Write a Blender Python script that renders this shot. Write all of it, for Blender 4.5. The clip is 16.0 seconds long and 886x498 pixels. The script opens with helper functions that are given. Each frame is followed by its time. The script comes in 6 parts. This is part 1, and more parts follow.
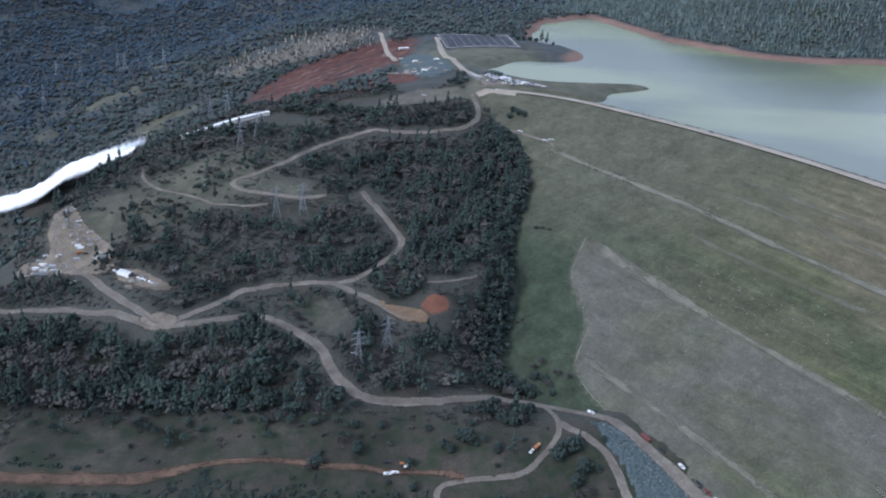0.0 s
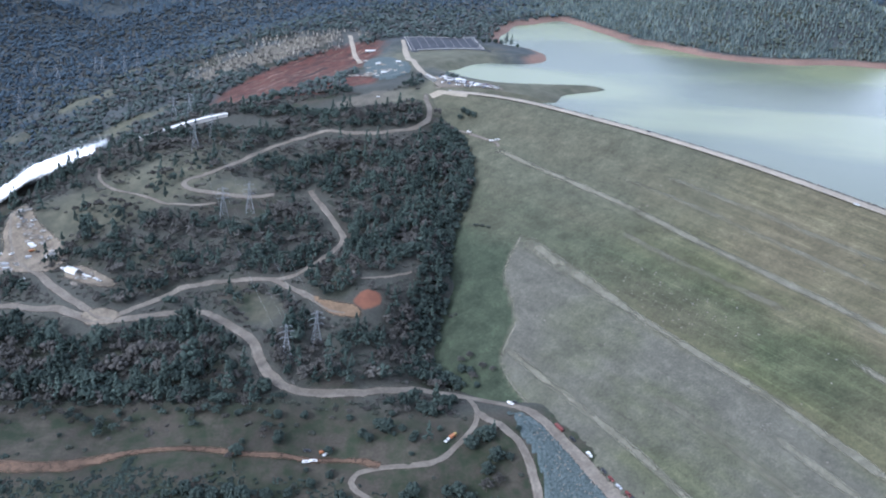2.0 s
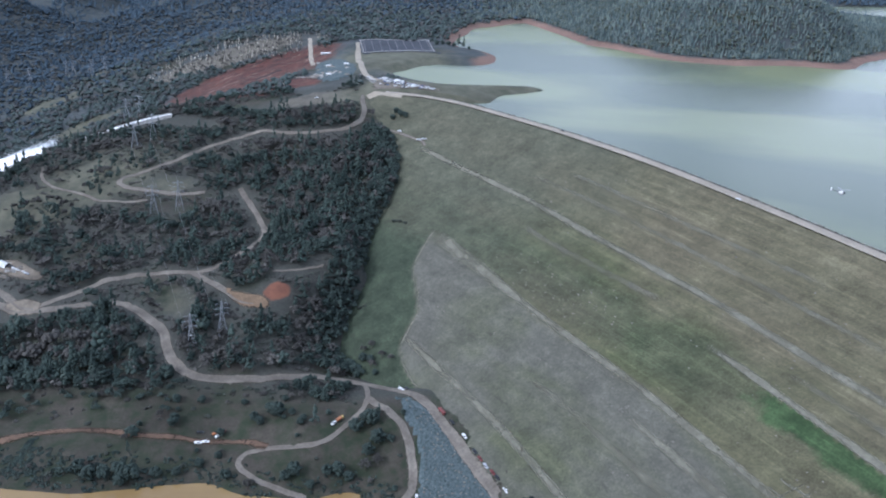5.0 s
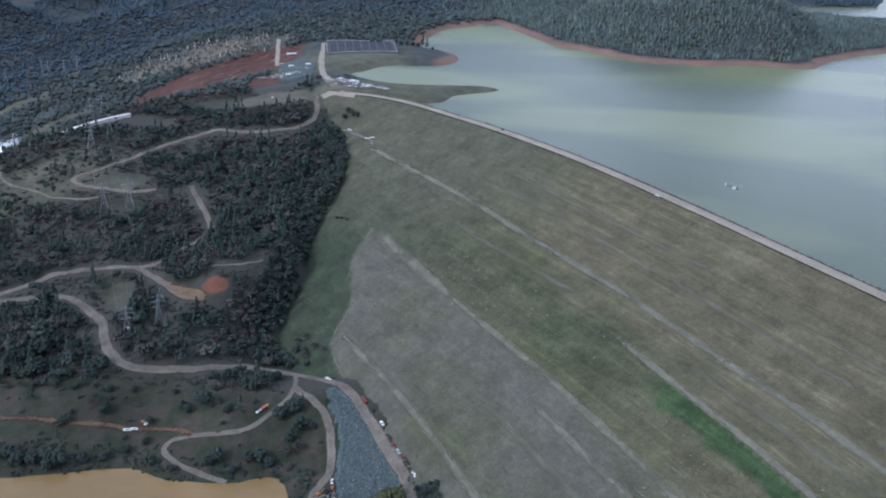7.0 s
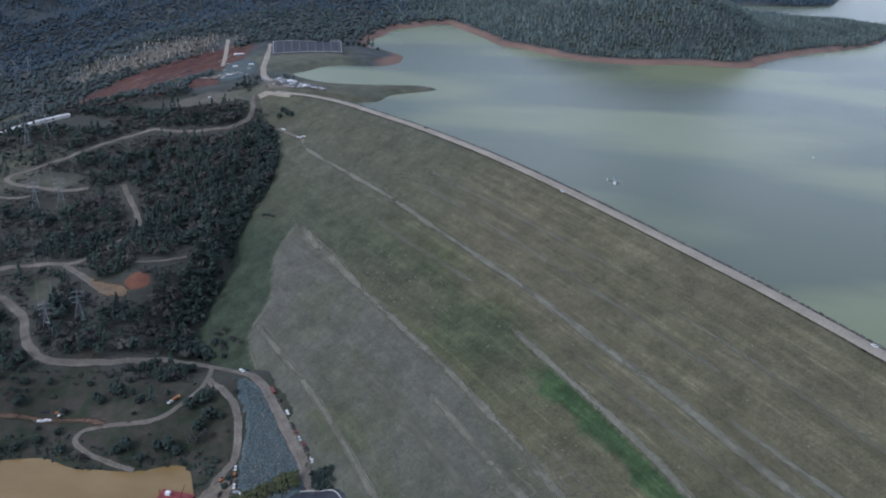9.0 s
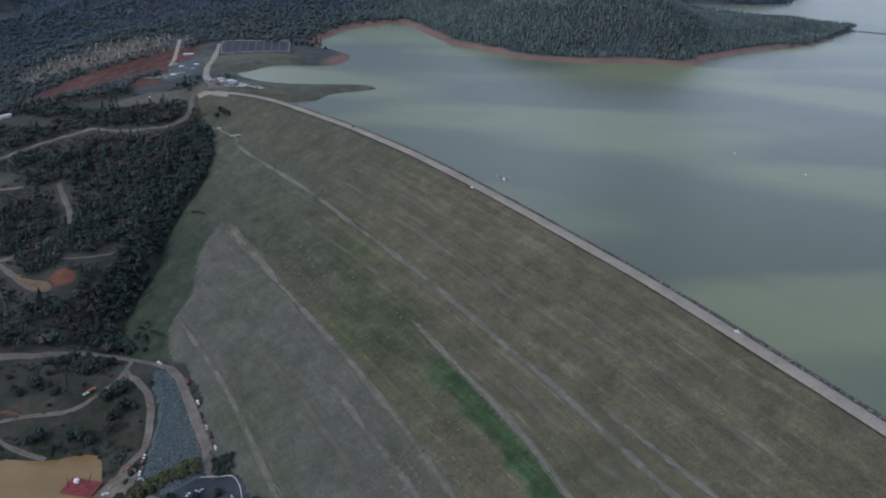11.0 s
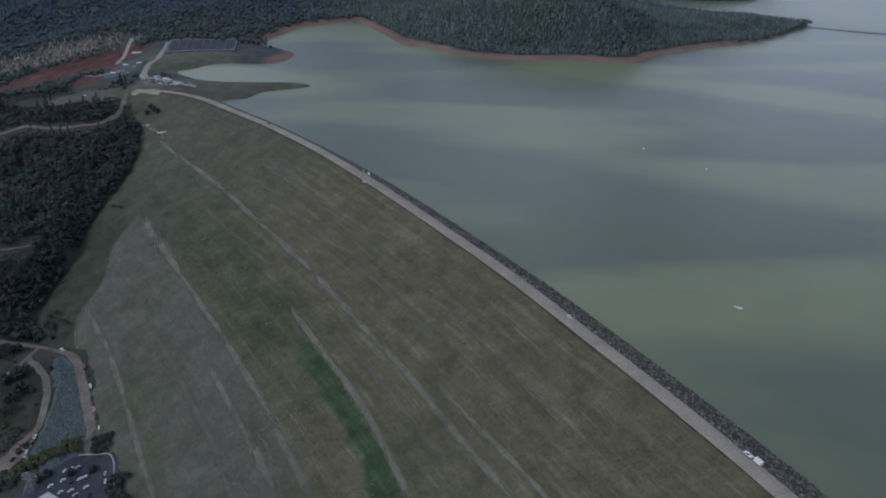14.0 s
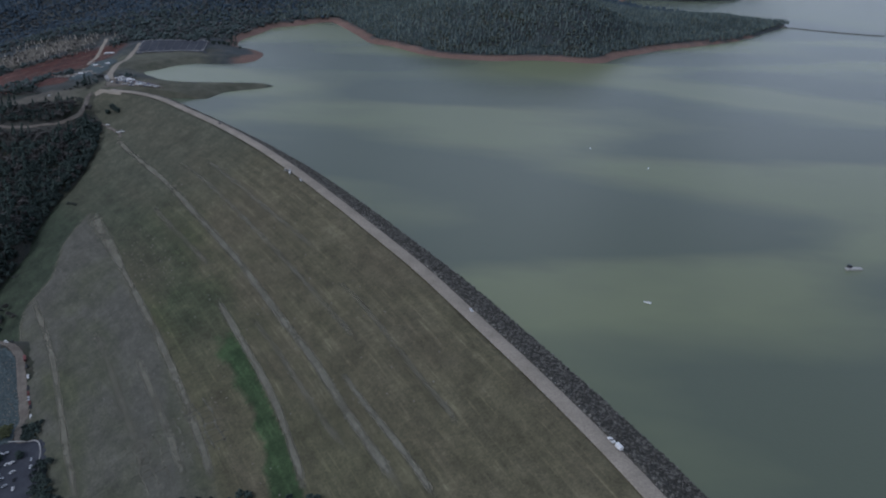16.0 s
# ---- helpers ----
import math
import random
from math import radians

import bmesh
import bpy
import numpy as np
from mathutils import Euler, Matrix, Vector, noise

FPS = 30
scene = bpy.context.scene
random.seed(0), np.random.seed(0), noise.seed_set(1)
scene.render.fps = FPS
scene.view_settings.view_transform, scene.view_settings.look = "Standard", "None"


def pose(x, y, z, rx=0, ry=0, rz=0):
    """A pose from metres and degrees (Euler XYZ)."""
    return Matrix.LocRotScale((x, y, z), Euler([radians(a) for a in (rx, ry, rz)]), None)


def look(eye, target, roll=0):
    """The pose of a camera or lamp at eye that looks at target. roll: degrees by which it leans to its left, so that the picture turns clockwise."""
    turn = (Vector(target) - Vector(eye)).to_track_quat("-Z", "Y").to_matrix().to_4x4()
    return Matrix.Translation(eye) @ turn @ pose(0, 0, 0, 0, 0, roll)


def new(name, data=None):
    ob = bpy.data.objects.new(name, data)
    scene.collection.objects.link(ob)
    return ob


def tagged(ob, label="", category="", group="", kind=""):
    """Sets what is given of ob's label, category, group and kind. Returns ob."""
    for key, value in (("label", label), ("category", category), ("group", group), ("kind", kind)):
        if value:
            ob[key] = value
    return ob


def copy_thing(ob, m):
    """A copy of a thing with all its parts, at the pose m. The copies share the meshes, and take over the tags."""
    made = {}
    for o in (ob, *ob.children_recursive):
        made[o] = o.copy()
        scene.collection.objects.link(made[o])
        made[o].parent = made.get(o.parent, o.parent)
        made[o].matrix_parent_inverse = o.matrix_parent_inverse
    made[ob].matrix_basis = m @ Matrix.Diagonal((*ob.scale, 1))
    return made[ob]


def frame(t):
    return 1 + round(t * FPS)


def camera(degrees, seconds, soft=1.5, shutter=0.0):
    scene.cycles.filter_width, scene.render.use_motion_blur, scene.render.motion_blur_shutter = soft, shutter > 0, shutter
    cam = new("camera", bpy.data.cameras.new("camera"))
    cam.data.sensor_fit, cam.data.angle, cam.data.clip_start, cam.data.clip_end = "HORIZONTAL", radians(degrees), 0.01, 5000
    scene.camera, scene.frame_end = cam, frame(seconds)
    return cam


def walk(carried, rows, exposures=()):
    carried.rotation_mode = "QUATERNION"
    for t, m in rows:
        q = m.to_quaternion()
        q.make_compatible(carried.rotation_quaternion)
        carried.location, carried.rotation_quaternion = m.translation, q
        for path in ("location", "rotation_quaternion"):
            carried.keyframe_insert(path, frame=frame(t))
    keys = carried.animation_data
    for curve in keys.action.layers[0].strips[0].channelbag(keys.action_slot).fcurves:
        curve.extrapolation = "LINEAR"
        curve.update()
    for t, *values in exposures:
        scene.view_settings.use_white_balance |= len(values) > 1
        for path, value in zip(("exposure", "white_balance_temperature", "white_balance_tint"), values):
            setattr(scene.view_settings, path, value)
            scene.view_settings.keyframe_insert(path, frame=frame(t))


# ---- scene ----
cam = camera(55.0, 16.0, soft=2.0)
# seconds; eye in metres (lake surface is z = 0); yaw, pitch and lean in degrees
ROWS = [
    (0.0, -0.19, 0.04, 242.37, 1.740, -23.563, -3.994),
    (0.5, 16.27, -4.67, 244.43, 1.833, -23.547, -3.881),
    (1.0, 32.64, -9.37, 246.46, 1.833, -23.546, -3.732),
    (1.5, 48.93, -14.08, 248.49, 1.969, -23.491, -3.694),
    (2.0, 65.15, -18.81, 250.52, 2.080, -23.430, -3.715),
    (2.5, 81.35, -23.57, 252.56, 2.322, -23.468, -3.601),
    (3.0, 97.52, -28.37, 254.61, 2.504, -23.426, -3.554),
    (3.5, 113.70, -33.22, 256.70, 2.667, -23.408, -3.505),
    (4.0, 129.89, -38.12, 258.82, 2.728, -23.354, -3.437),
    (6.5, 211.65, -63.57, 270.16, 2.775, -23.385, -3.308),
    (7.0, 228.25, -68.86, 272.60, 2.874, -23.388, -3.309),
    (7.5, 244.96, -74.22, 275.10, 2.844, -23.339, -3.298),
    (8.0, 261.78, -79.65, 277.67, 2.577, -23.311, -3.331),
    (8.5, 278.73, -85.14, 280.30, 2.291, -23.319, -3.403),
    (9.0, 295.80, -90.68, 282.99, 1.800, -23.400, -3.372),
    (9.5, 313.00, -96.29, 285.74, 1.426, -23.390, -3.360),
    (12.0, 401.06, -124.85, 300.28, 0.735, -23.583, -3.303),
    (12.5, 419.08, -130.62, 303.31, 0.722, -23.599, -3.232),
    (13.0, 437.23, -136.37, 306.36, 0.767, -23.648, -3.247),
    (13.5, 455.50, -142.09, 309.44, 0.892, -23.723, -3.201),
    (14.0, 473.90, -147.78, 312.51, 1.013, -23.831, -3.183),
    (14.5, 492.40, -153.41, 315.59, 1.142, -23.909, -3.210),
    (15.0, 511.01, -158.98, 318.65, 1.260, -23.895, -3.171),
    (15.5, 529.72, -164.45, 321.68, 1.386, -23.894, -3.175),
    (16.0, 548.51, -169.82, 324.68, 1.506, -23.942, -3.121),
]
# seconds, stops, white balance
EXPOSURES = [(0.0, 0.10, 5090, 14), (1.0, 0.69, 5090, 14), (3.5, 0.58, 5090, 14), (7.0, 0.0, 5090, 14), (9.5, -0.41, 5160, 14), (12.5, -0.89, 5200, 14), (16.0, -1.06, 5180, 15)]
walk(cam, [(t, pose(x, y, z, 90 + pitch, lean, yaw)) for t, x, y, z, yaw, pitch, lean in ROWS], EXPOSURES)

# ---------------------------------------------------------------- sky and sun
world = bpy.data.worlds.new("sky")
scene.world = world
world.use_nodes = True
_n = world.node_tree.nodes
_sky = _n.new("ShaderNodeTexSky")
_sky.sky_type, _sky.sun_disc = "NISHITA", False
SUN_ELEVATION, SUN_TURN = radians(36), radians(232)
_sky.sun_elevation, _sky.sun_rotation = SUN_ELEVATION, SUN_TURN
_sky.air_density, _sky.dust_density, _sky.ozone_density = 1.0, 7.0, 2.0
# broken cloud over the whole sky
_dir, _cloud, _cover, _both = (_n.new("ShaderNode" + k) for k in ("TexCoord", "TexNoise", "ValToRGB", "Mix"))
_cloud.inputs["Scale"].default_value, _cloud.inputs["Detail"].default_value = 3.2, 5.0
_cover.color_ramp.elements[0].position, _cover.color_ramp.elements[1].position = 0.31, 0.57
_cover.color_ramp.elements[1].color = (0.93, 0.93, 0.93, 1)
_both.data_type = "RGBA"
_both.inputs[7].default_value = (9.2, 9.4, 9.6, 1)
for a, b in ((_dir.outputs["Generated"], _cloud.inputs["Vector"]), (_cloud.outputs["Fac"], _cover.inputs[0]), (_cover.outputs[0], _both.inputs[0]),
             (_sky.outputs[0], _both.inputs[6]), (_both.outputs[2], _n["Background"].inputs["Color"])):
    world.node_tree.links.new(a, b)
_n["Background"].inputs["Strength"].default_value = 0.14
sun = new("sun", bpy.data.lights.new("sun", "SUN"))
sun.data.energy, sun.data.angle, sun.data.color = 1.9, radians(12), (1.0, 0.95, 0.87)
sun.matrix_world = look((0, 0, 0), (-math.sin(SUN_TURN) * math.cos(SUN_ELEVATION), -math.cos(SUN_TURN) * math.cos(SUN_ELEVATION), -math.sin(SUN_ELEVATION)))

# ---------------------------------------------------------------- materials
def material(name, rough=0.9, metal=0.0):
    m = bpy.data.materials.new(name)
    m.use_nodes = True
    t = m.node_tree
    b = t.nodes["Principled BSDF"]
    b.inputs["Roughness"].default_value, b.inputs["Metallic"].default_value = rough, metal
    b.inputs["Specular IOR Level"].default_value = 0.25
    return m, t, b


def node(t, kind, **values):
    n = t.nodes.new(kind)
    for key, v in values.items():
        key = key.replace("_", " ")
        if key in n.inputs:
            n.inputs[key].default_value = v
    return n


def noise_at(t, coords, scale, detail=4.0, rough=0.6, stretch=None):
    n = node(t, "ShaderNodeTexNoise", Scale=scale, Detail=detail, Roughness=rough)
    if stretch:
        mp = t.nodes.new("ShaderNodeMapping")
        mp.inputs["Scale"].default_value = stretch
        t.links.new(coords, mp.inputs["Vector"])
        coords = mp.outputs[0]
    t.links.new(coords, n.inputs["Vector"])
    return n.outputs["Fac"]


def ramp_of(t, fac, stops):
    r = t.nodes.new("ShaderNodeValToRGB")
    e = r.color_ramp.elements
    for i, (p, c) in enumerate(stops):
        el = e[i] if i < 2 else e.new(p)
        el.position, el.color = p, (*c, 1) if not isinstance(c, (int, float)) else (c, c, c, 1)
    t.links.new(fac, r.inputs[0])
    return r.outputs[0]


def mix(t, fac, a, b, how="MIX"):
    m = t.nodes.new("ShaderNodeMix")
    m.data_type, m.blend_type = "RGBA", how
    for sock, v in ((m.inputs[0], fac), (m.inputs[6], a), (m.inputs[7], b)):
        if isinstance(v, (int, float)):
            sock.default_value = v
        elif isinstance(v, tuple):
            sock.default_value = (*v, 1)
        else:
            t.links.new(v, sock)
    return m.outputs[2]


def bump(t, b, height, strength, distance):
    n = node(t, "ShaderNodeBump", Strength=strength, Distance=distance)
    t.links.new(height, n.inputs["Height"])
    t.links.new(n.outputs[0], b.inputs["Normal"])


def position(t):
    return t.nodes.new("ShaderNodeNewGeometry").outputs["Position"]


def attribute(t, name):
    a = t.nodes.new("ShaderNodeAttribute")
    a.attribute_name = name
    return a.outputs["Fac"]


def paint(name, color, rough=0.5, metal=0.0, wear=0.25, scale=0.6):
    """Plain painted or built surface with a little dirt."""
    m, t, b = material(name, rough, metal)
    p = position(t)
    dark = tuple(c * (1 - wear) for c in color)
    t.links.new(mix(t, ramp_of(t, noise_at(t, p, scale), [(0.35, 0.0), (0.7, 1.0)]), dark, color), b.inputs["Base Color"])
    return m


def earth(name, low, high, scale=0.12, rough=0.95, fine=1.2, relief=0.3):
    """Soil, gravel or stone: two scales of mottling and a little relief."""
    m, t, b = material(name, rough)
    p = position(t)
    broad = ramp_of(t, noise_at(t, p, scale, 3), [(0.35, low), (0.68, high)])
    grain = ramp_of(t, noise_at(t, p, fine, 3, 0.7), [(0.3, 0.72), (0.7, 1.15)])
    t.links.new(mix(t, 1.0, broad, grain, "MULTIPLY"), b.inputs["Base Color"])
    bump(t, b, noise_at(t, p, fine, 3), relief, 0.4)
    return m


def ground_material():
    m, t, b = material("hillside ground", 0.95)
    p = position(t)
    big, mid, fine = noise_at(t, p, 0.012, 4), noise_at(t, p, 0.06, 5, 0.65), noise_at(t, p, 0.5, 4, 0.7)
    grass = ramp_of(t, mid, [(0.3, (0.018, 0.026, 0.014)), (0.72, (0.033, 0.044, 0.022))])
    soil = ramp_of(t, fine, [(0.3, (0.032, 0.027, 0.022)), (0.75, (0.064, 0.054, 0.043))])
    c = mix(t, ramp_of(t, mid, [(0.38, 0.08), (0.58, 0.92)]), grass, soil)
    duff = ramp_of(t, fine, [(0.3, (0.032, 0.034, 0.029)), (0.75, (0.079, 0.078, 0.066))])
    # far scrub ground, with the blue of distance haze put into its colour
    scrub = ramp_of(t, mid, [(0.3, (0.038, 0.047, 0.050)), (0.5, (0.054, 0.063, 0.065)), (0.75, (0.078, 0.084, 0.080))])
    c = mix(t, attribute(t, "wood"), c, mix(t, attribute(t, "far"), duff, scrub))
    # red subsoil, gullied along the slope of the cutting
    turn = node(t, "ShaderNodeMapping", Rotation=(0, 0, radians(-58)))
    t.links.new(p, turn.inputs["Vector"])
    gully = noise_at(t, turn.outputs[0], 1.0, 5, 0.7, (0.013, 0.13, 0.05))
    red = ramp_of(t, gully, [(0.38, (0.030, 0.024, 0.021)), (0.45, (0.066, 0.026, 0.020)), (0.51, (0.118, 0.046, 0.033)), (0.55, (0.050, 0.028, 0.022)), (0.59, (0.105, 0.050, 0.036)), (0.63, (0.20, 0.145, 0.112))])
    red = mix(t, 1.0, red, ramp_of(t, mid, [(0.3, 0.65), (0.7, 1.2)]), "MULTIPLY")
    edge = ramp_of(t, mix(t, 0.4, attribute(t, "red"), mid), [(0.42, 0.0), (0.58, 1.0)])
    c = mix(t, edge, c, red)
    core = ramp_of(t, mid, [(0.35, (0.105, 0.048, 0.032)), (0.65, (0.170, 0.074, 0.045))])
    c = mix(t, ramp_of(t, mix(t, 0.35, attribute(t, "clay"), mid), [(0.42, 0.0), (0.6, 1.0)]), c, core)
    bleached = ramp_of(t, fine, [(0.3, (0.075, 0.068, 0.054)), (0.75, (0.18, 0.158, 0.122))])
    c = mix(t, ramp_of(t, mix(t, 0.45, attribute(t, "pale"), mid), [(0.46, 0.0), (0.68, 0.9)]), c, bleached)
    bank = ramp_of(t, fine, [(0.3, (0.128, 0.076, 0.058)), (0.75, (0.225, 0.150, 0.115))])
    c = mix(t, attribute(t, "bank"), c, bank)
    lawn = ramp_of(t, mid, [(0.3, (0.064, 0.066, 0.042)), (0.75, (0.128, 0.122, 0.084))])
    c = mix(t, ramp_of(t, mix(t, 0.55, attribute(t, "lawn"), mid), [(0.34, 0.0), (0.72, 0.85)]), c, lawn)
    c = mix(t, 1.0, c, ramp_of(t, big, [(0.3, 0.72), (0.7, 1.12)]), "MULTIPLY")
    t.links.new(c, b.inputs["Base Color"])
    bump(t, b, fine, 0.5, 0.6)
    return m


def face_material():
    """Grassed rockfill, streaked along the lifts in which it was placed."""
    m, t, b = material("embankment face", 0.95)
    p = position(t)
    comb = t.nodes.new("ShaderNodeCombineXYZ")
    t.links.new(attribute(t, "along"), comb.inputs[0])
    t.links.new(attribute(t, "down"), comb.inputs[1])
    v = comb.outputs[0]
    streak = noise_at(t, v, 1.0, 5, 0.62, (0.028, 0.085, 1))
    lift = noise_at(t, v, 1.0, 4, 0.65, (0.080, 0.22, 1))
    thin = noise_at(t, v, 1.0, 3, 0.6, (0.019, 0.60, 1))
    dark = noise_at(t, v, 1.0, 3, 0.6, (0.036, 0.22, 1))
    patch = noise_at(t, v, 1.0, 4, 0.6, (0.0055, 0.017, 1))
    spot = noise_at(t, p, 0.045, 5, 0.7)
    fine = noise_at(t, p, 0.6, 4, 0.75)
    line = noise_at(t, v, 1.0, 3, 0.55, (0.0065, 0.21, 1))
    worn = noise_at(t, v, 1.0, 4, 0.6, (0.010, 0.075, 1))
    tuft = noise_at(t, p, 0.21, 5, 0.8)
    grey = ramp_of(t, streak, [(0.3, (0.080, 0.070, 0.043)), (0.52, (0.100, 0.088, 0.055)), (0.75, (0.132, 0.117, 0.076))])
    olive = ramp_of(t, spot, [(0.3, (0.045, 0.053, 0.024)), (0.7, (0.074, 0.080, 0.038))])
    c = mix(t, mix(t, 1.0, ramp_of(t, patch, [(0.36, 0.15), (0.56, 1.0)]), attribute(t, "grassy"), "MULTIPLY"), grey, olive)
    c = mix(t, mix(t, 1.0, attribute(t, "west"), ramp_of(t, patch, [(0.3, 0.55), (0.7, 0.9)]), "MULTIPLY"), c, ramp_of(t, spot, [(0.3, (0.058, 0.062, 0.042)), (0.7, (0.080, 0.083, 0.058))]))
    c = mix(t, attribute(t, "green"), c, ramp_of(t, spot, [(0.3, (0.028, 0.038, 0.023)), (0.7, (0.043, 0.055, 0.033))]))
    c = mix(t, ramp_of(t, mix(t, 0.5, attribute(t, "lush"), noise_at(t, p, 0.11, 5, 0.75)), [(0.44, 0.0), (0.66, 0.9)]), c, ramp_of(t, spot, [(0.3, (0.023, 0.046, 0.016)), (0.7, (0.040, 0.068, 0.026))]))
    scree = ramp_of(t, streak, [(0.3, (0.080, 0.077, 0.062)), (0.7, (0.101, 0.098, 0.080))])
    c = mix(t, attribute(t, "stony"), c, mix(t, mix(t, 1.0, ramp_of(t, patch, [(0.40, 0.10), (0.60, 0.70)]), attribute(t, "turf"), "MULTIPLY"), scree, olive))
    c = mix(t, 1.0, c, ramp_of(t, spot, [(0.3, 0.79), (0.7, 1.20)]), "MULTIPLY")
    c = mix(t, 1.0, c, ramp_of(t, lift, [(0.32, 0.92), (0.68, 1.07)]), "MULTIPLY")
    quiet = ramp_of(t, mix(t, 1.0, attribute(t, "west"), attribute(t, "stony"), "LIGHTEN"), [(0.0, 0.0), (1.0, 0.85)])
    c = mix(t, 1.0, c, mix(t, quiet, ramp_of(t, thin, [(0.59, 1.0), (0.69, 1.42)]), (1.0, 1.0, 1.0)), "MULTIPLY")
    c = mix(t, 1.0, c, ramp_of(t, dark, [(0.27, 0.74), (0.37, 1.0)]), "MULTIPLY")
    c = mix(t, 1.0, c, ramp_of(t, fine, [(0.3, 0.72), (0.7, 1.22)]), "MULTIPLY")
    c = mix(t, 1.0, c, ramp_of(t, tuft, [(0.32, 0.84), (0.5, 1.0), (0.68, 1.16)]), "MULTIPLY")
    calm = ramp_of(t, mix(t, 1.0, attribute(t, "stony"), attribute(t, "west"), "LIGHTEN"), [(0.0, 0.0), (1.0, 0.75)])
    c = mix(t, 1.0, c, mix(t, calm, ramp_of(t, line, [(0.40, 0.92), (0.56, 1.0), (0.67, 1.26)]), (1.0, 1.0, 1.0)), "MULTIPLY")
    c = mix(t, 1.0, c, mix(t, calm, ramp_of(t, worn, [(0.34, 0.90), (0.66, 1.11)]), (1.0, 1.0, 1.0)), "MULTIPLY")
    t.links.new(c, b.inputs["Base Color"])
    bump(t, b, mix(t, 0.5, lift, fine), 0.6, 0.7)
    return m


def water_material(name, deep, silt_or_sun, rough, patch_scale, ripple, sun_drifts=False):
    """Silty water; the lake's broad sunlit drifts are painted into its colour."""
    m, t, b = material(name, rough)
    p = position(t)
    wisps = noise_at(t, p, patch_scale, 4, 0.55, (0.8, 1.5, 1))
    if sun_drifts:
        f = ramp_of(t, mix(t, 0.55, attribute(t, "sunlit"), wisps), [(0.34, 0.0), (0.50, 0.42), (0.68, 1.0)])
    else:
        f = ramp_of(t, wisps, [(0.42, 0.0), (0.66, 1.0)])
    t.links.new(mix(t, f, deep, silt_or_sun), b.inputs["Base Color"])
    b.inputs["IOR"].default_value = 1.33
    b.inputs["Specular IOR Level"].default_value = 0.42
    bump(t, b, noise_at(t, p, 0.35, 4, 0.6), ripple, 0.35)
    return m


ground_mat = ground_material()
face_mat = face_material()
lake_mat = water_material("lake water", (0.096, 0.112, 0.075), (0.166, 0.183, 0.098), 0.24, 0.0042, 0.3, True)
pool_mat = water_material("muddy water", (0.185, 0.122, 0.050), (0.22, 0.148, 0.062), 0.2, 0.02, 0.15)
road_mat = earth("graded dirt road", (0.104, 0.090, 0.073), (0.172, 0.151, 0.124), 0.05, fine=0.5)
yard_mat = earth("trampled earth", (0.100, 0.084, 0.064), (0.200, 0.168, 0.128), 0.07, fine=0.5)
pad_mat = earth("orange tan earth", (0.120, 0.082, 0.050), (0.185, 0.128, 0.080), 0.07, fine=0.5)
red_road_mat = earth("red dirt track", (0.066, 0.043, 0.029), (0.132, 0.086, 0.057), 0.05, fine=0.9)
crest_mat = earth("crest gravel", (0.234, 0.205, 0.160), (0.308, 0.270, 0.214), 0.04, fine=0.7)
asphalt_mat = earth("worn asphalt", (0.030, 0.033, 0.042), (0.050, 0.053, 0.062), 0.06, 0.85, 0.9)
stone_mat = earth("riprap stone", (0.050, 0.047, 0.039), (0.098, 0.092, 0.077), 0.5, fine=2.0)
bluestone_mat = earth("blue grey stone", (0.040, 0.056, 0.058), (0.100, 0.122, 0.122), 0.5, fine=2.0)


def worn_edges(m, scale, start, end):
    """Lets loose gravel thin out raggedly towards its rims."""
    t = m.node_tree
    cover = ramp_of(t, mix(t, 0.42, attribute(t, "cover"), noise_at(t, position(t), scale, 5, 0.75)), [(start, 0.0), (end, 1.0)])
    t.links.new(cover, t.nodes["Principled BSDF"].inputs["Alpha"])


for m in (road_mat, yard_mat, red_road_mat, pad_mat):
    worn_edges(m, 0.25, 0.30, 0.50)


def berm_material():
    """Pale wheel-worn gravel that thins out raggedly towards the grass."""
    m = earth("berm track gravel", (0.122, 0.117, 0.087), (0.174, 0.167, 0.127), 0.06, fine=0.5)
    t = m.node_tree
    cover = ramp_of(t, mix(t, 0.5, attribute(t, "cover"), noise_at(t, position(t), 0.14, 6, 0.8)), [(0.27, 0.0), (0.62, 0.85)])
    t.links.new(cover, t.nodes["Principled BSDF"].inputs["Alpha"])
    return m


berm_mat = berm_material()

# ---------------------------------------------------------------- plan of the land
# crest of the dam, downstream edge: x, y, height above the lake
CREST = [(900, -620, 27), (852, -420, 27), (798, -185, 27), (735, 20, 27), (662, 194, 27), (613, 295, 27), (576, 364, 27),
         (533, 443, 27), (496, 504, 27), (410, 638, 27), (334, 745, 27), (262, 835, 25), (205, 900, 22), (146, 970, 17),
         (95, 1015, 12), (48, 1033, 9)]
SLOPE = 0.503           # fall of the downstream face, steeper towards the hillside
ROADWAY = 13.0          # width of the crest
# tree line and toe along which the embankment meets the hillside
ABUTMENT = [(10, 1075), (40, 1000), (64, 955), (80, 892), (83, 835), (73, 800), (67, 760), (66, 700), (60, 655), (62, 610), (98, 573),
            (140, 549), (163, 520), (181, 484), (196, 455), (209, 430), (214, 404), (224, 375), (262, 315), (340, 200), (430, 60), (540, -160),
            (600, -420), (640, -640)]
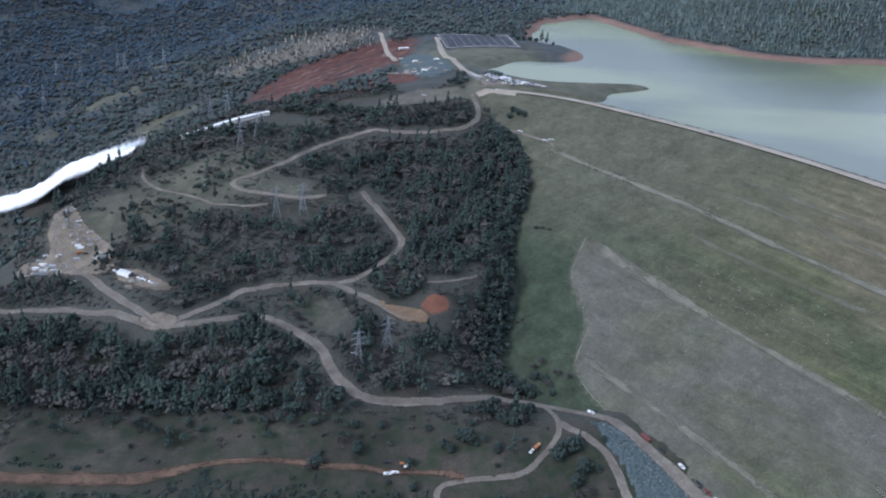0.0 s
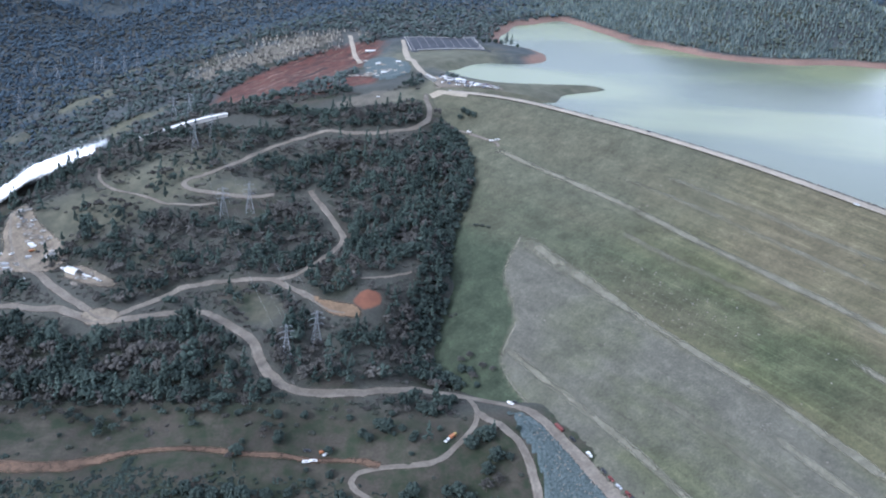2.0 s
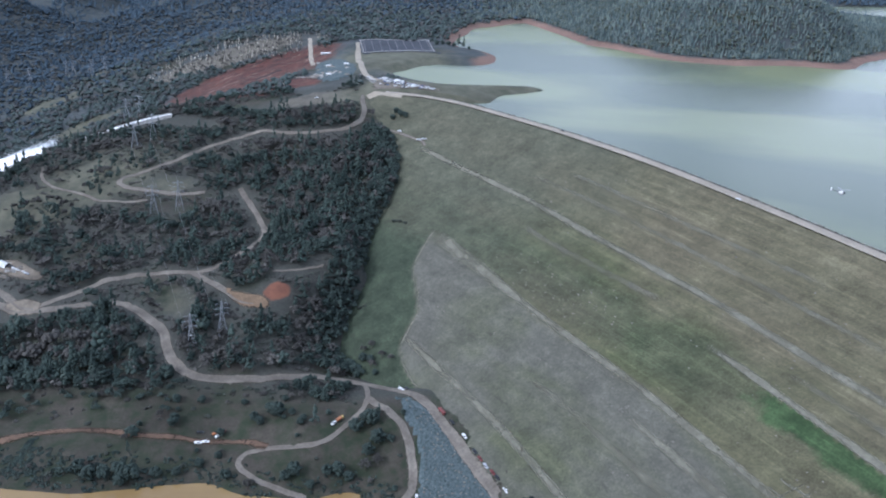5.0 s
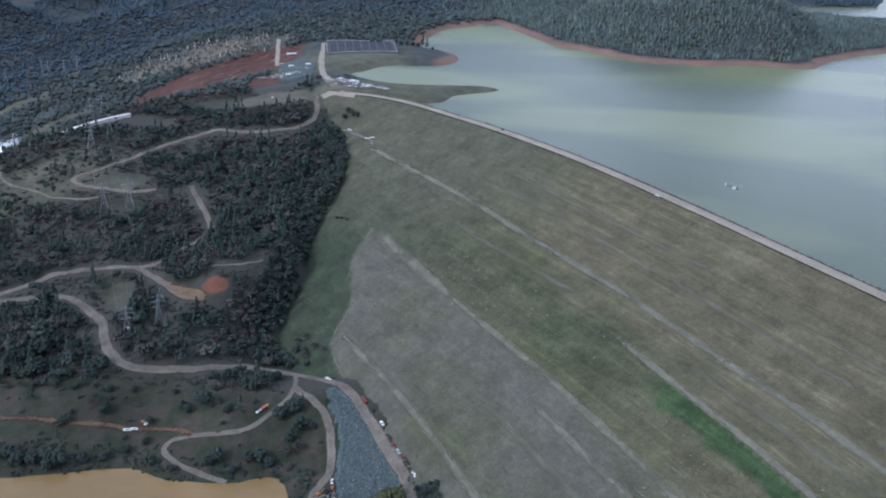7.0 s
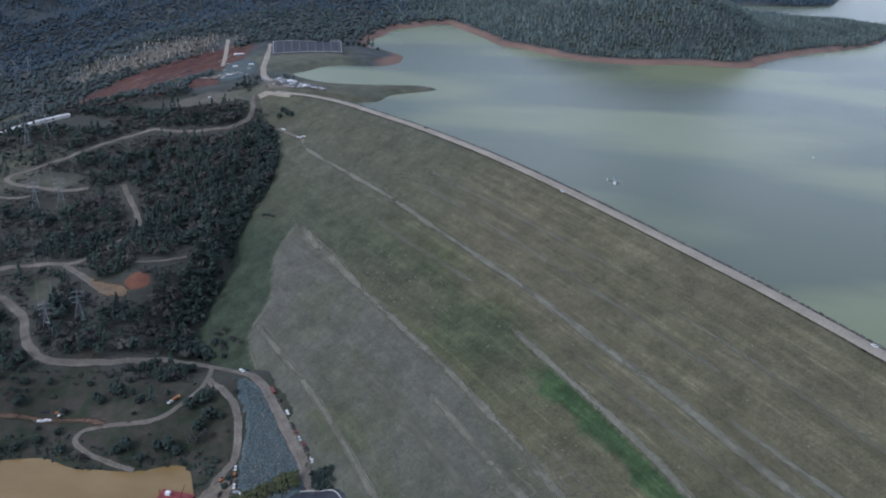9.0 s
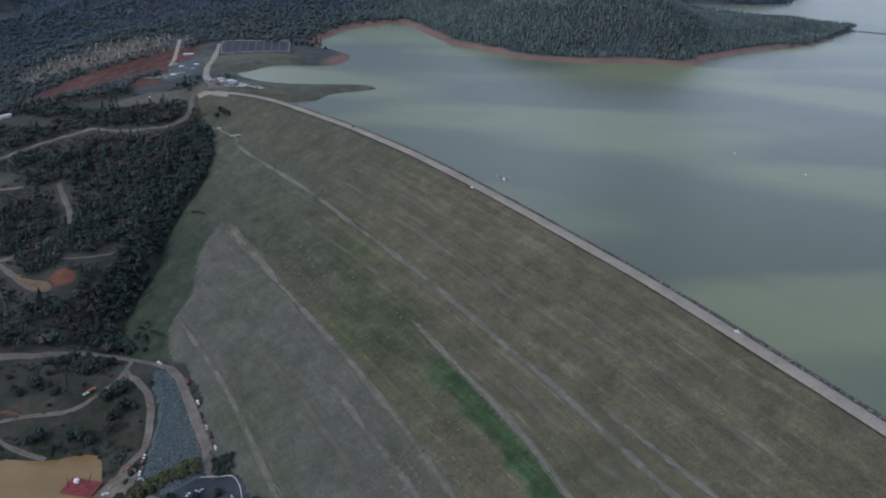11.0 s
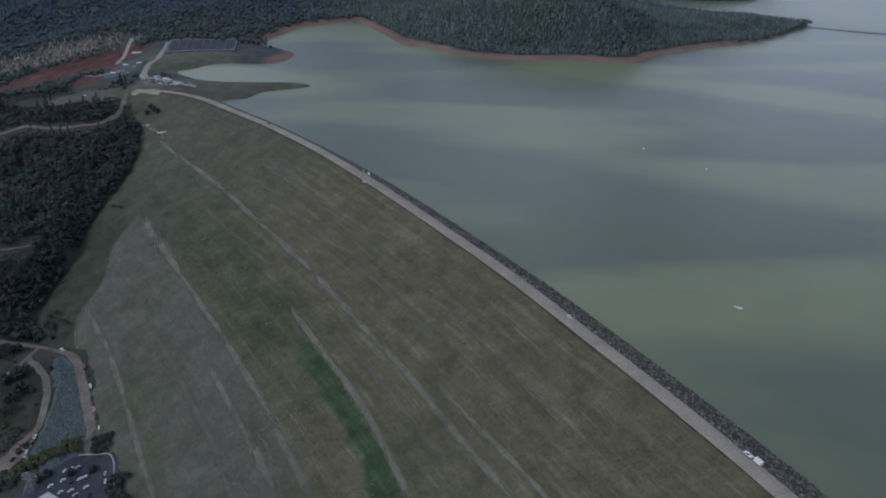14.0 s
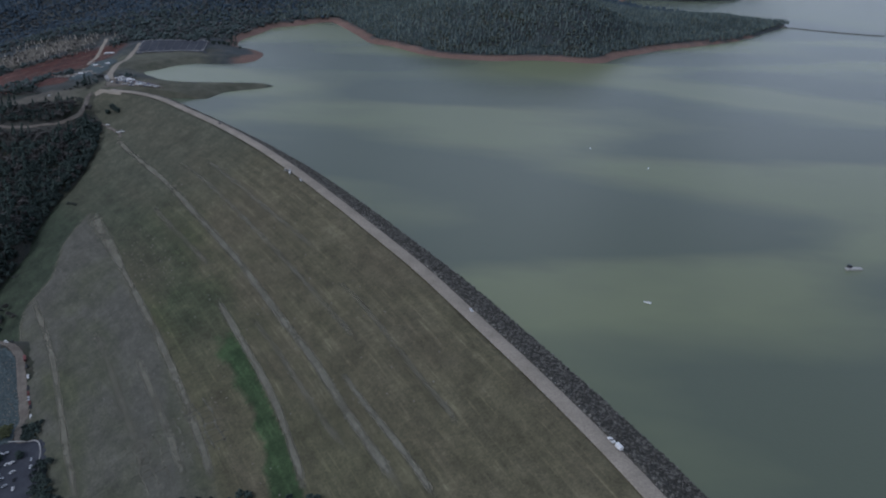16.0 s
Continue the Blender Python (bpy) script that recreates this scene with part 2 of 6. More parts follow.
# shore of the lake, land on the left hand when walking along it
SHORE = [(1000, -640), (700, 300), (560, 520), (300, 860), (178, 1030), (188, 1060), (200, 1100), (221, 1118), (262, 1152), (242, 1168),
         (208, 1160), (134, 1145), (89, 1154), (44, 1194), (58, 1222), (80, 1265), (106, 1286), (150, 1293), (190, 1326), (196, 1388),
         (174, 1422), (142, 1438), (126, 1480), (128, 1540), (144, 1595), (158, 1670), (196, 1712), (236, 1766), (264, 1785), (299, 1722),
         (332, 1656), (357, 1598), (376, 1562), (411, 1546), (459, 1503), (484, 1480), (525, 1461), (579, 1456), (633, 1460), (689, 1484), (744, 1493), (798, 1489), (835, 1504), (858, 1536),
         (889, 1582), (934, 1624), (976, 1670), (1030, 1716), (1090, 1760), (1150, 1812), (1214, 1872), (1280, 1955), (1340, 2040), (1424, 2146),
         (1428, 2182), (1340, 2200), (1150, 2245), (1020, 2330), (985, 2420), (1040, 2475), (1140, 2520), (1250, 2545), (1405, 2630), (1470, 2720), (1560, 2950), (1700, 3300)]
# spot heights of the hillside west of the dam
HILL = [(145, 548, -119), (127, 538, -120), (155, 517, -122), (8, 1048, 2), (24, 982, -8), (76, 967, -10), (-288, 702, -114),
        (-366, 776, -123), (-214, 631, -120), (-216, 849, -67), (-72, 840, -67), (11, 650, -92), (-334, 869, -90), (-132, 830, -73),
        (-122, 923, -50), (-144, 659, -116), (-62, 552, -121), (-39, 772, -80), (-72, 681, -95), (-273, 605, -135), (60, 705, -84),
        (-14, 855, -50), (11, 593, -116), (-169, 573, -127), (-254, 551, -142), (-15, 488, -140), (61, 503, -127), (-88, 487, -139),
        (-170, 507, -145), (75, 817, -58)]
NEAR = [(36, 523, -129), (129, 497, -127), (60, 464, -141), (145, 440, -142), (20, 452, -147), (-41, 443, -150.8), (-6, 449, -150.8), (17, 439, -150.8), (53, 439, -150.8), (74, 442, -150.8), (86, 450, -150.8),
        (101, 452, -150.5), (112, 432, -150.5), (119, 414, -150.5), (60, 425, -157), (97, 434, -156), (104, 414, -157), (20, 424, -156), (60, 449, -147), (122, 446, -146), (128, 424, -147), (182, 453, -125),
        (203, 424, -123), (190, 401, -118), (-33, 456, -148), (-120, 446, -146.5), (-230, 446, -146.5), (-120, 420, -152), (-230, 420, -152), (-320, 425, -151), (-33, 430, -154), (-330, 460, -146), (128, 402, -147), (150, 395, -140),
        (-400, 560, -150), (-340, 500, -147), (-600, 640, -185), (-420, 700, -150), (-452, 850, -165), (-520, 940, -195), (-365, 792, -111), (-398, 803, -117), (-404, 822, -105), (-384, 920, -92),
        (-352, 940, -75), (-430, 910, -140), (-560, 1010, -178), (-200, 300, -158), (100, 200, -140),
        (300, 40, -130), (-600, 200, -160), (100, -300, -110), (440, -420, -100)]
FAR = [(-122, 1406, -24), (-166, 1254, -34), (-228, 1010, -40), (-305, 1015, -62), (-400, 1035, -118), (-480, 1015, -152),
       (-538, 1514, -107), (-287, 1330, -55), (-56, 1413, 1), (61, 1335, 5), (-293, 1557, -26), (-540, 1792, -120), (-375, 2070, -37),
       (-773, 2248, -124), (-50, 1757, 8), (310, 1920, 14), (443, 1621, 30), (560, 1640, 68), (589, 1593, 52), (650, 1660, 92), (678, 1530, 20), (760, 1685, 104), (740, 1600, 62), (845, 1690, 80), (900, 1690, 53), (945, 1692, 30),
       (1000, 1850, 26), (1045, 2020, 28), (1088, 2000, 27), (1215, 2060, 26), (1320, 2090, 14), (1000, 2210, 12), (1110, 2190, 6), (557, 1533, 34), (445, 1729, 44), (800, 1852, 70), (-88, 1404, -16), (85, 1472, 3), (-46, 1425, 2), (-5, 1150, 4),
       (30, 1110, 12), (-90, 1130, -10)]
RIM = [(-660, 1150, -190), (-900, 1500, -170), (-900, 900, -200), (-900, 2000, -120), (-1100, 2500, -20), (-500, 2500, 60), (0, 2400, 110),
       (400, 2300, 110), (700, 2300, 90), (1160, 2900, 90), (1300, 2760, 50), (-1500, 1800, -60), (-1500, 1000, -120), (0, 3200, 200), (-1200, 3300, 160),
       (700, 3000, 130), (-2200, 2500, 120), (-2200, 700, -20)]


def smooth_line(points, steps=10):
    """A smooth curve through the points."""
    p = np.array(points, float)
    q = np.vstack([2 * p[0] - p[1], p, 2 * p[-1] - p[-2]])
    out = []
    for i in range(len(p) - 1):
        a, b, c, d = q[i:i + 4]
        for t in np.arange(steps) / steps:
            out.append(0.5 * (2 * b + (c - a) * t + (2 * a - 5 * b + 4 * c - d) * t * t + (3 * b - a - 3 * c + d) * t ** 3))
    return np.array(out + [p[-1]])


def near_line(x, y, line):
    """For places x, y: the distance along the line, the distance from it (left +) and the line's third coordinate."""
    x, y = np.asarray(x, float).ravel(), np.asarray(y, float).ravel()
    a, b = line[:-1, :2], line[1:, :2]
    ab = b - a
    length = np.hypot(ab[:, 0], ab[:, 1])
    along = np.concatenate([[0], np.cumsum(length)])
    third = line[:, 2] if line.shape[1] > 2 else np.zeros(len(line))
    s, d, h = np.empty(len(x)), np.empty(len(x)), np.empty(len(x))
    for k in range(0, len(x), 4000):
        px, py = x[k:k + 4000, None] - a[:, 0], y[k:k + 4000, None] - a[:, 1]
        t = np.clip((px * ab[:, 0] + py * ab[:, 1]) / length ** 2, 0, 1)
        qx, qy = px - t * ab[:, 0], py - t * ab[:, 1]
        r = qx * qx + qy * qy
        i = r.argmin(1)
        n = np.arange(len(i))
        side = np.where(ab[i, 0] * py[n, i] - ab[i, 1] * px[n, i] >= 0, 1, -1)
        s[k:k + 4000] = along[i] + t[n, i] * length[i]
        d[k:k + 4000] = side * np.sqrt(r[n, i])
        h[k:k + 4000] = third[i] + t[n, i] * (third[i + 1] - third[i])
    return s, d, h


def ramp(v, a, b):
    t = np.clip((v - a) / (b - a), 0, 1)
    return t * t * (3 - 2 * t)


crest_line = smooth_line(CREST)
abutment_line = smooth_line(ABUTMENT)
shore_line = smooth_line(SHORE, 5)


def face_height(x, y):
    s, d, h = near_line(x, y, crest_line)
    fall = SLOPE + 0.052 * ramp(s, 1270, 1500)
    z = np.where(d > 0, h - fall * d, np.where(d > -ROADWAY, h, h - (-ROADWAY - d) / 1.65))
    return z, s, d


class Relief:
    """A thin plate laid over spot heights."""

    def __init__(self, spots, soft=60.0):
        p = np.array(spots, float)
        self.p = p[:, :2] / 1000
        n = len(p)
        k = self.bend(self.p[:, None] - self.p[None]) + np.eye(n) * soft * 1e-6
        one = np.c_[np.ones(n), self.p]
        m = np.block([[k, one], [one.T, np.zeros((3, 3))]])
        self.w = np.linalg.solve(m, np.concatenate([p[:, 2], np.zeros(3)]))

    @staticmethod
    def bend(v):
        r2 = (v ** 2).sum(-1)
        return 0.5 * r2 * np.log(r2 + 1e-9)

    def __call__(self, x, y):
        q = np.c_[np.ravel(x), np.ravel(y)] / 1000
        out = np.empty(len(q))
        n = len(self.p)
        for k in range(0, len(q), 8000):
            c = q[k:k + 8000]
            out[k:k + 8000] = self.bend(c[:, None] - self.p[None]) @ self.w[:n] + self.w[n] + c @ self.w[n + 1:]
        return out


def wave_noise(x, y, scale, seed, octaves=4):
    """Soft noise of sines, about -1 to 1."""
    r = np.random.RandomState(seed)
    out, amp, total = np.zeros(len(x)), 1.0, 0.0
    for _ in range(octaves):
        for _ in range(5):
            a, ph, f = r.uniform(0, 6.283), r.uniform(0, 6.283), r.uniform(0.7, 1.4) / scale
            out += amp * np.sin((x * np.cos(a) + y * np.sin(a)) * f * 6.283 + ph) / 2.3
        total += amp
        amp *= 0.5
        scale *= 0.5
    return out / total


_edge = abutment_line[(abutment_line[:, 1] > -300)][::6]
_rim = [(px, py, float(face_height(px, py)[0][0])) for px, py in _edge if 380 < py < 1000]
relief = Relief(HILL + NEAR + FAR + RIM + _rim)
POOL = -151.0


def land(x, y):
    """Height of the natural ground, and masks: inside the dam, distance inland from the lake."""
    x, y = np.ravel(x).astype(float), np.ravel(y).astype(float)
    z = relief(x, y)
    _, inside, _ = near_line(x, y, abutment_line)          # left of the tree line: the embankment
    _, inland, _ = near_line(x, y, shore_line)
    away = np.hypot(x - 100, y - 700)
    rough = ramp(inland, 10, 80) * ramp(-inside, 5, 40) * np.where((x > -480) & (y < 520), 0.15 + 0.85 * ramp(z, POOL, POOL + 14), 1)
    spurs = 1 - 2 * np.abs(wave_noise(x, y, 640, 8, 3))
    z = z + rough * (2.2 * wave_noise(x, y, 70, 3) + ramp(away, 700, 1500) * 9 * wave_noise(x, y, 260, 5) + ramp(away, 1250, 1900) * (1 - ramp(x, 150, 420)) * 38 * spurs)
    bank = np.where(inland > 0, 0.30 * np.minimum(inland, 22) + 0.04 * np.maximum(inland - 22, 0), 0)
    coast = np.where(inland > 0, np.minimum(bank + 0.5, 1e3), 0.35 * inland)
    t = ramp(inland, 20, 110)
    wet = (y > 980) & (inland < 110) | ((inside > 0) & (inland < 40))
    dry = np.where(inland < 60, np.maximum(z, 2), z)
    z = np.where(wet, np.where(inland > 0, coast * (1 - t) + dry * t, np.maximum(coast, -40)), z)
    south = (y <= 980) & (inland <= 0)
    z = np.where(south, np.maximum(0.35 * inland, -40), z)
    return z, inside, inland


def surface(x, y):
    """What one stands on: embankment or natural ground."""
    z, inside, inland = land(x, y)
    f, s, d = face_height(x, y)
    return np.where((inside > 0) & (np.ravel(y) < 1060), f, z)

# ---------------------------------------------------------------- building tools
def mesh_of(name, verts, faces, mat=None, smooth=False, attrs=None):
    """A mesh from arrays: verts n x 3; faces n x 3 or n x 4."""
    me = bpy.data.meshes.new(name)
    v, f = np.asarray(verts, np.float32), np.asarray(faces, np.int32)
    me.vertices.add(len(v))
    me.vertices.foreach_set("co", v.ravel())
    me.loops.add(f.size)
    me.loops.foreach_set("vertex_index", f.ravel())
    me.polygons.add(len(f))
    me.polygons.foreach_set("loop_start", np.arange(0, f.size, f.shape[1], dtype=np.int32))
    me.polygons.foreach_set("use_smooth", np.full(len(f), smooth))
    for key, values in (attrs or {}).items():
        a = me.attributes.new(key, "FLOAT", "POINT")
        a.data.foreach_set("value", np.asarray(values, np.float32))
    me.update(calc_edges=True)
    me.validate()
    if mat:
        me.materials.append(mat)
    return me


def child(ob, parent):
    ob.parent = parent
    return ob


def grid_faces(nx, ny):
    i = np.arange(nx * ny).reshape(ny, nx)
    return np.stack([i[:-1, :-1], i[:-1, 1:], i[1:, 1:], i[1:, :-1]], -1).reshape(-1, 4)


def spaced(fine_from, fine_to, step, low, high, growth=1.18):
    """Evenly spaced in the middle, wider and wider towards both ends."""
    mid = list(np.arange(fine_from, fine_to + 0.1, step))
    w, a = step, mid[0]
    left, right = [], []
    while a > low:
        w *= growth
        a -= w
        left.append(a)
    w, a = step, mid[-1]
    while a < high:
        w *= growth
        a += w
        right.append(a)
    return np.array(left[::-1] + mid + right)


def blob(x, y, cx, cy, rx, ry, turn=0.0, soft=0.35):
    """1 inside an ellipse, falling to 0 past its edge."""
    c, s = math.cos(radians(turn)), math.sin(radians(turn))
    u, v = (x - cx) * c + (y - cy) * s, -(x - cx) * s + (y - cy) * c
    r = np.hypot(u / rx, v / ry)
    return 1 - ramp(r, 1 - soft, 1 + soft)


# ---------------------------------------------------------------- ground
gx, gy = spaced(-620, 900, 7.0, -4500, 5200), spaced(330, 1760, 7.0, -3200, 5600)
X, Y = (a.ravel() for a in np.meshgrid(gx, gy))
Z, inside, inland = land(X, Y)
F, along, down = face_height(X, Y)
hidden = (inside > 3) & (Y < 1050) & (down > -220)
Z = np.where(hidden, np.minimum(Z, F) - 4 * ramp(inside, 3, 16), Z)
north = Y > 1000
meadow = (1 - ramp(Y, 518, 548)) * ramp(Y, 380, 420) * ramp(X, -420, -330)
wood = 0.9 * ramp(wave_noise(X, Y, 120, 11), -0.9, 0.1) * (1 - meadow)
bank = np.where(north & (inland > -5) & (inland < 32), 1 - ramp(inland + 5 * wave_noise(X, Y, 50, 15), 14, 24), 0) * ramp(X - 140 + 0.3 * (Y - 1330), 0, 30) * ramp(Y, 1220, 1250)
red = np.maximum(blob(X, Y, -180, 1285, 190, 84, 64, 0.45), 0.8 * blob(X, Y, -110, 1130, 90, 50, 30, 0.6))
clay = blob(X, Y, -3, 646, 13, 8.5, 20, 0.4)
pale = np.maximum(blob(X, Y, -268, 1425, 160, 44, 42, 0.5), 0.55 * blob(X, Y, -150, 1500, 60, 40, 0, 0.5))
pale = np.maximum(pale, 0.75 * blob(X, Y, -38, 1036, 64, 28, 10, 0.5))
lawn = np.maximum.reduce([0.16 * meadow * ramp(wave_noise(X, Y, 60, 13), -0.5, 0.3), 0.45 * blob(X, Y, -92, 640, 34, 16, -50, 0.6), blob(X, Y, -527, 1506, 44, 18), 0.8 * blob(X, Y, -700, 1535, 70, 20, 10), 0.9 * blob(X, Y, -564, 1374, 66, 26, 30),
                          0.9 * blob(X, Y, -425, 1190, 85, 34, 35), 0.9 * blob(X, Y, -310, 1100, 70, 24, 20), 0.7 * blob(X, Y, -640, 1250, 70, 22, 25),
                          0.9 * blob(X, Y, -490, 925, 40, 16, 35), 0.85 * blob(X, Y, -285, 838, 125, 60, 35, 0.5), 0.7 * blob(X, Y, -330, 800, 40, 20, 40), 0.8 * blob(X, Y, -300, 860, 60, 30, 30), 0.6 * blob(X, Y, -172, 845, 30, 16, 20), 1.6 * blob(X, Y, 140, 1080, 150, 60, 20, 0.5), 1.2 * blob(X, Y, 30, 1280, 100, 110, 0, 0.5)])
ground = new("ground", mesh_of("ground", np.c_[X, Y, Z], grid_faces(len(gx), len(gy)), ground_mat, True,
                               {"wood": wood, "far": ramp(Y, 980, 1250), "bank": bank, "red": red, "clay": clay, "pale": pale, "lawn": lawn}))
tagged(ground, "wooded hillside of dark soil, winter grass and red earth", "ground", kind="structure")

# ---------------------------------------------------------------- water
def sheet(name, x0, y0, x1, y1, z, mat, n=40):
    u, v = (a.ravel() for a in np.meshgrid(np.linspace(x0, x1, n), np.linspace(y0, y1, n)))
    return new(name, mesh_of(name, np.c_[u, v, np.full(len(u), z)], grid_faces(n, n), mat))


def lake_sheet():
    """The lake, from the stone slope of the dam to the far valleys."""
    d = np.gradient(crest_line[:, :2], axis=0)
    d /= np.hypot(d[:, 0], d[:, 1])[:, None]
    side = crest_line[:, :2] + np.c_[d[:, 1], -d[:, 0]] * 27
    ring = [*map(tuple, side[::4]), (40, 1070), (20, 1180), (20, 3300), (4800, 3300), (4800, -2400), (1250, -2400)]
    bm = bmesh.new()
    f = bm.faces.new([bm.verts.new((x, y, 0)) for x, y in ring])
    if f.normal.z < 0:
        f.normal_flip()
    bmesh.ops.triangulate(bm, faces=[f])
    bmesh.ops.recalc_face_normals(bm, faces=bm.faces)
    if sum(f.normal.z for f in bm.faces) < 0:
        bmesh.ops.reverse_faces(bm, faces=bm.faces)
    for k in range(150, 1600, 36):
        bmesh.ops.bisect_plane(bm, geom=bm.verts[:] + bm.edges[:] + bm.faces[:], plane_co=(k, 0, 0), plane_no=(1, 0, 0))
    for k in range(160, 2300, 30):
        bmesh.ops.bisect_plane(bm, geom=bm.verts[:] + bm.edges[:] + bm.faces[:], plane_co=(0, k, 0), plane_no=(0, 1, 0))
    me = bpy.data.meshes.new("water")
    bm.to_mesh(me)
    bm.free()
    co = np.array([v.co[:2] for v in me.vertices])
    # sunlit patches of the lake, painted in as paler water colour
    sunlit = me.attributes.new("sunlit", "FLOAT", "POINT")
    sunlit.data.foreach_set("value", ramp(wave_noise(co[:, 0] * 0.8, co[:, 1] * 1.5, 520, 2950, 2), -0.5, 0.7).astype(np.float32))
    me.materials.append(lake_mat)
    return new("water", me)


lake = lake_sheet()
tagged(lake, "calm green-grey reservoir water with painted-in sunlit patches", "lake", kind="structure")
pool = sheet("water", -900, 150, 180, 520, POOL, pool_mat, 20)
tagged(pool, "opaque ochre muddy pool below the dam", "pool", kind="structure")

# ---------------------------------------------------------------- dam
def lumps(x, y):
    return 0.3 * wave_noise(np.ravel(x), np.ravel(y), 26, 21, 2)


dam = new("dam")
tagged(dam, "long grass-streaked earthfill dam with a gravel crest road", "dam", kind="structure")
fx, fy = np.arange(30, 905, 3.6), np.arange(-200, 1066, 3.6)
X, Y = (a.ravel() for a in np.meshgrid(fx, fy))
F, along, down = face_height(X, Y)
F = np.where(down < 4, F - 0.25 * (4 - down), F)
_, inside, _ = near_line(X, Y, abutment_line)
q = grid_faces(len(fx), len(fy))
keep = ((down > -4) & (inside > -9))[q].all(1)
q = q[keep]
wob = 4 * wave_noise(X, Y, 60, 31)
BERM_TWO = (1000, 1060, 1111, 1198, 1290), (142, 134.8, 133.3, 128.6, 125.4)
# the stony lower face ends along a scalloped edge towards the hillside
EDGE_DOWN, EDGE_ALONG = (154, 178, 197, 210, 225, 248, 260, 269, 277), (1626, 1612, 1596, 1570, 1542, 1526, 1514, 1484, 1436)
edge = np.interp(down, EDGE_DOWN, EDGE_ALONG)
grassy = 0.25 + 0.75 * ramp(down + 2 * wob, 55, 125) * (1 - 0.45 * ramp(along, 1420, 1640)) * (0.25 + 0.75 * ramp(along + 6 * wob, 1180, 1360))
second = np.interp(along, BERM_TWO[0], BERM_TWO[1])
lush = ramp(down - second + 0.15 * wob, 0.5, 3) * (1 - ramp(down - second + 1.2 * wob, 12, 25)) * ramp(along + 3 * wob, 960, 1010) * (1 - ramp(along + 3 * wob, 1195, 1262))
third = np.interp(along, (1040, 1110, 1170, 1270, 1395, 1500, 1560, 1626), (188, 187, 185, 178, 173.5, 168.5, 163, 154))
stony = ramp(down - third + 0.5 * wob, -3, 6) * (1 - ramp(along - edge, -2, 4))
green = 0.95 * ramp(along - edge, 0, 5) * ramp(down + wob, 135, 185)
green = np.maximum(green, 0.4 * ramp(down + wob, 108, 135) * (1 - ramp(down + wob, 156, 176)) * ramp(along, 1150, 1300))
used, q = np.unique(q, return_inverse=True)
q = q.reshape(-1, 4)
lump = lumps(X, Y)
child(new("face", mesh_of("face", np.c_[X, Y, F + lump][used], q, face_mat, True,
                          {"along": along[used], "grassy": grassy[used], "down": down[used], "green": green[used], "lush": lush[used], "stony": stony[used], "turf": (1 - 0.9 * ramp(along + 8 * wob, 1390, 1560) * ramp(down, 150, 175))[used], "west": (ramp(along + 6 * wob, 1380, 1640) * (1 - stony))[used]})), dam)


def strip(name, line, offsets, heights, mat, lift=None):
    """A ribbon beside a line: offsets to its left, heights above the line's own."""
    d = np.gradient(line[:, :2], axis=0)
    d /= np.hypot(d[:, 0], d[:, 1])[:, None]
    n = np.c_[-d[:, 1], d[:, 0]]
    rows = []
    for o, h in zip(offsets, heights):
        xy = line[:, :2] + n * o
        rows.append(np.c_[xy, line[:, 2] + h])
    v = np.stack(rows, 1).reshape(-1, 3)
    return mesh_of(name, v, grid_faces(len(offsets), len(line))[:, ::-1], mat, True)


fine_crest = smooth_line(CREST, 30)
child(new("crest_road", strip("crest_road", fine_crest, [0.4, -0.2, -0.8, -6, -ROADWAY + 2.6, -ROADWAY + 1.8], [-0.3, 0.05, 0.15, 0.4, 0.15, 0], crest_mat)), dam)
child(new("riprap_slope", strip("riprap_slope", fine_crest, [-ROADWAY + 1.8, -ROADWAY - 1, -30, -50, -75], [0.0, -0.6, -10.5, -22.5, -37.6], stone_mat)), dam)

# tracks along the berms: places along the crest, how far down the face they lie there, half width, strength
BERMS = [((920, 1034, 1108, 1200, 1285, 1360, 1450, 1549, 1643, 1724, 1775), (96.5, 96, 98.5, 95, 95, 92.5, 87, 86.5, 80.3, 75.5, 72), 2.5, 0.95),
         ((925, 970, 1027, 1090), (83.5, 83.4, 84.5, 86.3), 1.8, 0.95),
         ((1000, 1060, 1111, 1198, 1290), (142, 134.8, 133.3, 128.6, 125.4), 2.2, 1.05),
         ((1040, 1110, 1170, 1270, 1395, 1500, 1560, 1626), (188.5, 187.3, 185, 178, 173.5, 168.5, 163, 154.5), 2.5, 0.92),
         ((1085, 1143, 1212, 1288), (204.5, 203, 201.7, 199.7), 2.6, 0.85),
         ((1130, 1176, 1243, 1303, 1341, 1418, 1475, 1530), (274, 271, 266.8, 264, 261, 254.7, 250, 249), 2.6, 0.85),
         ((1120, 1200, 1290, 1380), (226, 224, 221, 219), 2.4, 0.55),
         ((1090, 1180, 1300, 1480, 1600), (64, 66, 64, 60, 58), 2.0, 0.5), ((960, 1080, 1200), (50, 47, 46), 1.8, 0.5), ((1240, 1400, 1560), (40, 42, 40), 2.0, 0.5),
         ((1330, 1420, 1540), (112, 114, 110), 2.4, 0.45), ((1010, 1120, 1230), (110, 113, 112), 2.0, 0.5)]
s_all = np.concatenate([[0], np.cumsum(np.hypot(*np.diff(fine_crest[:, :2], axis=0).T))])
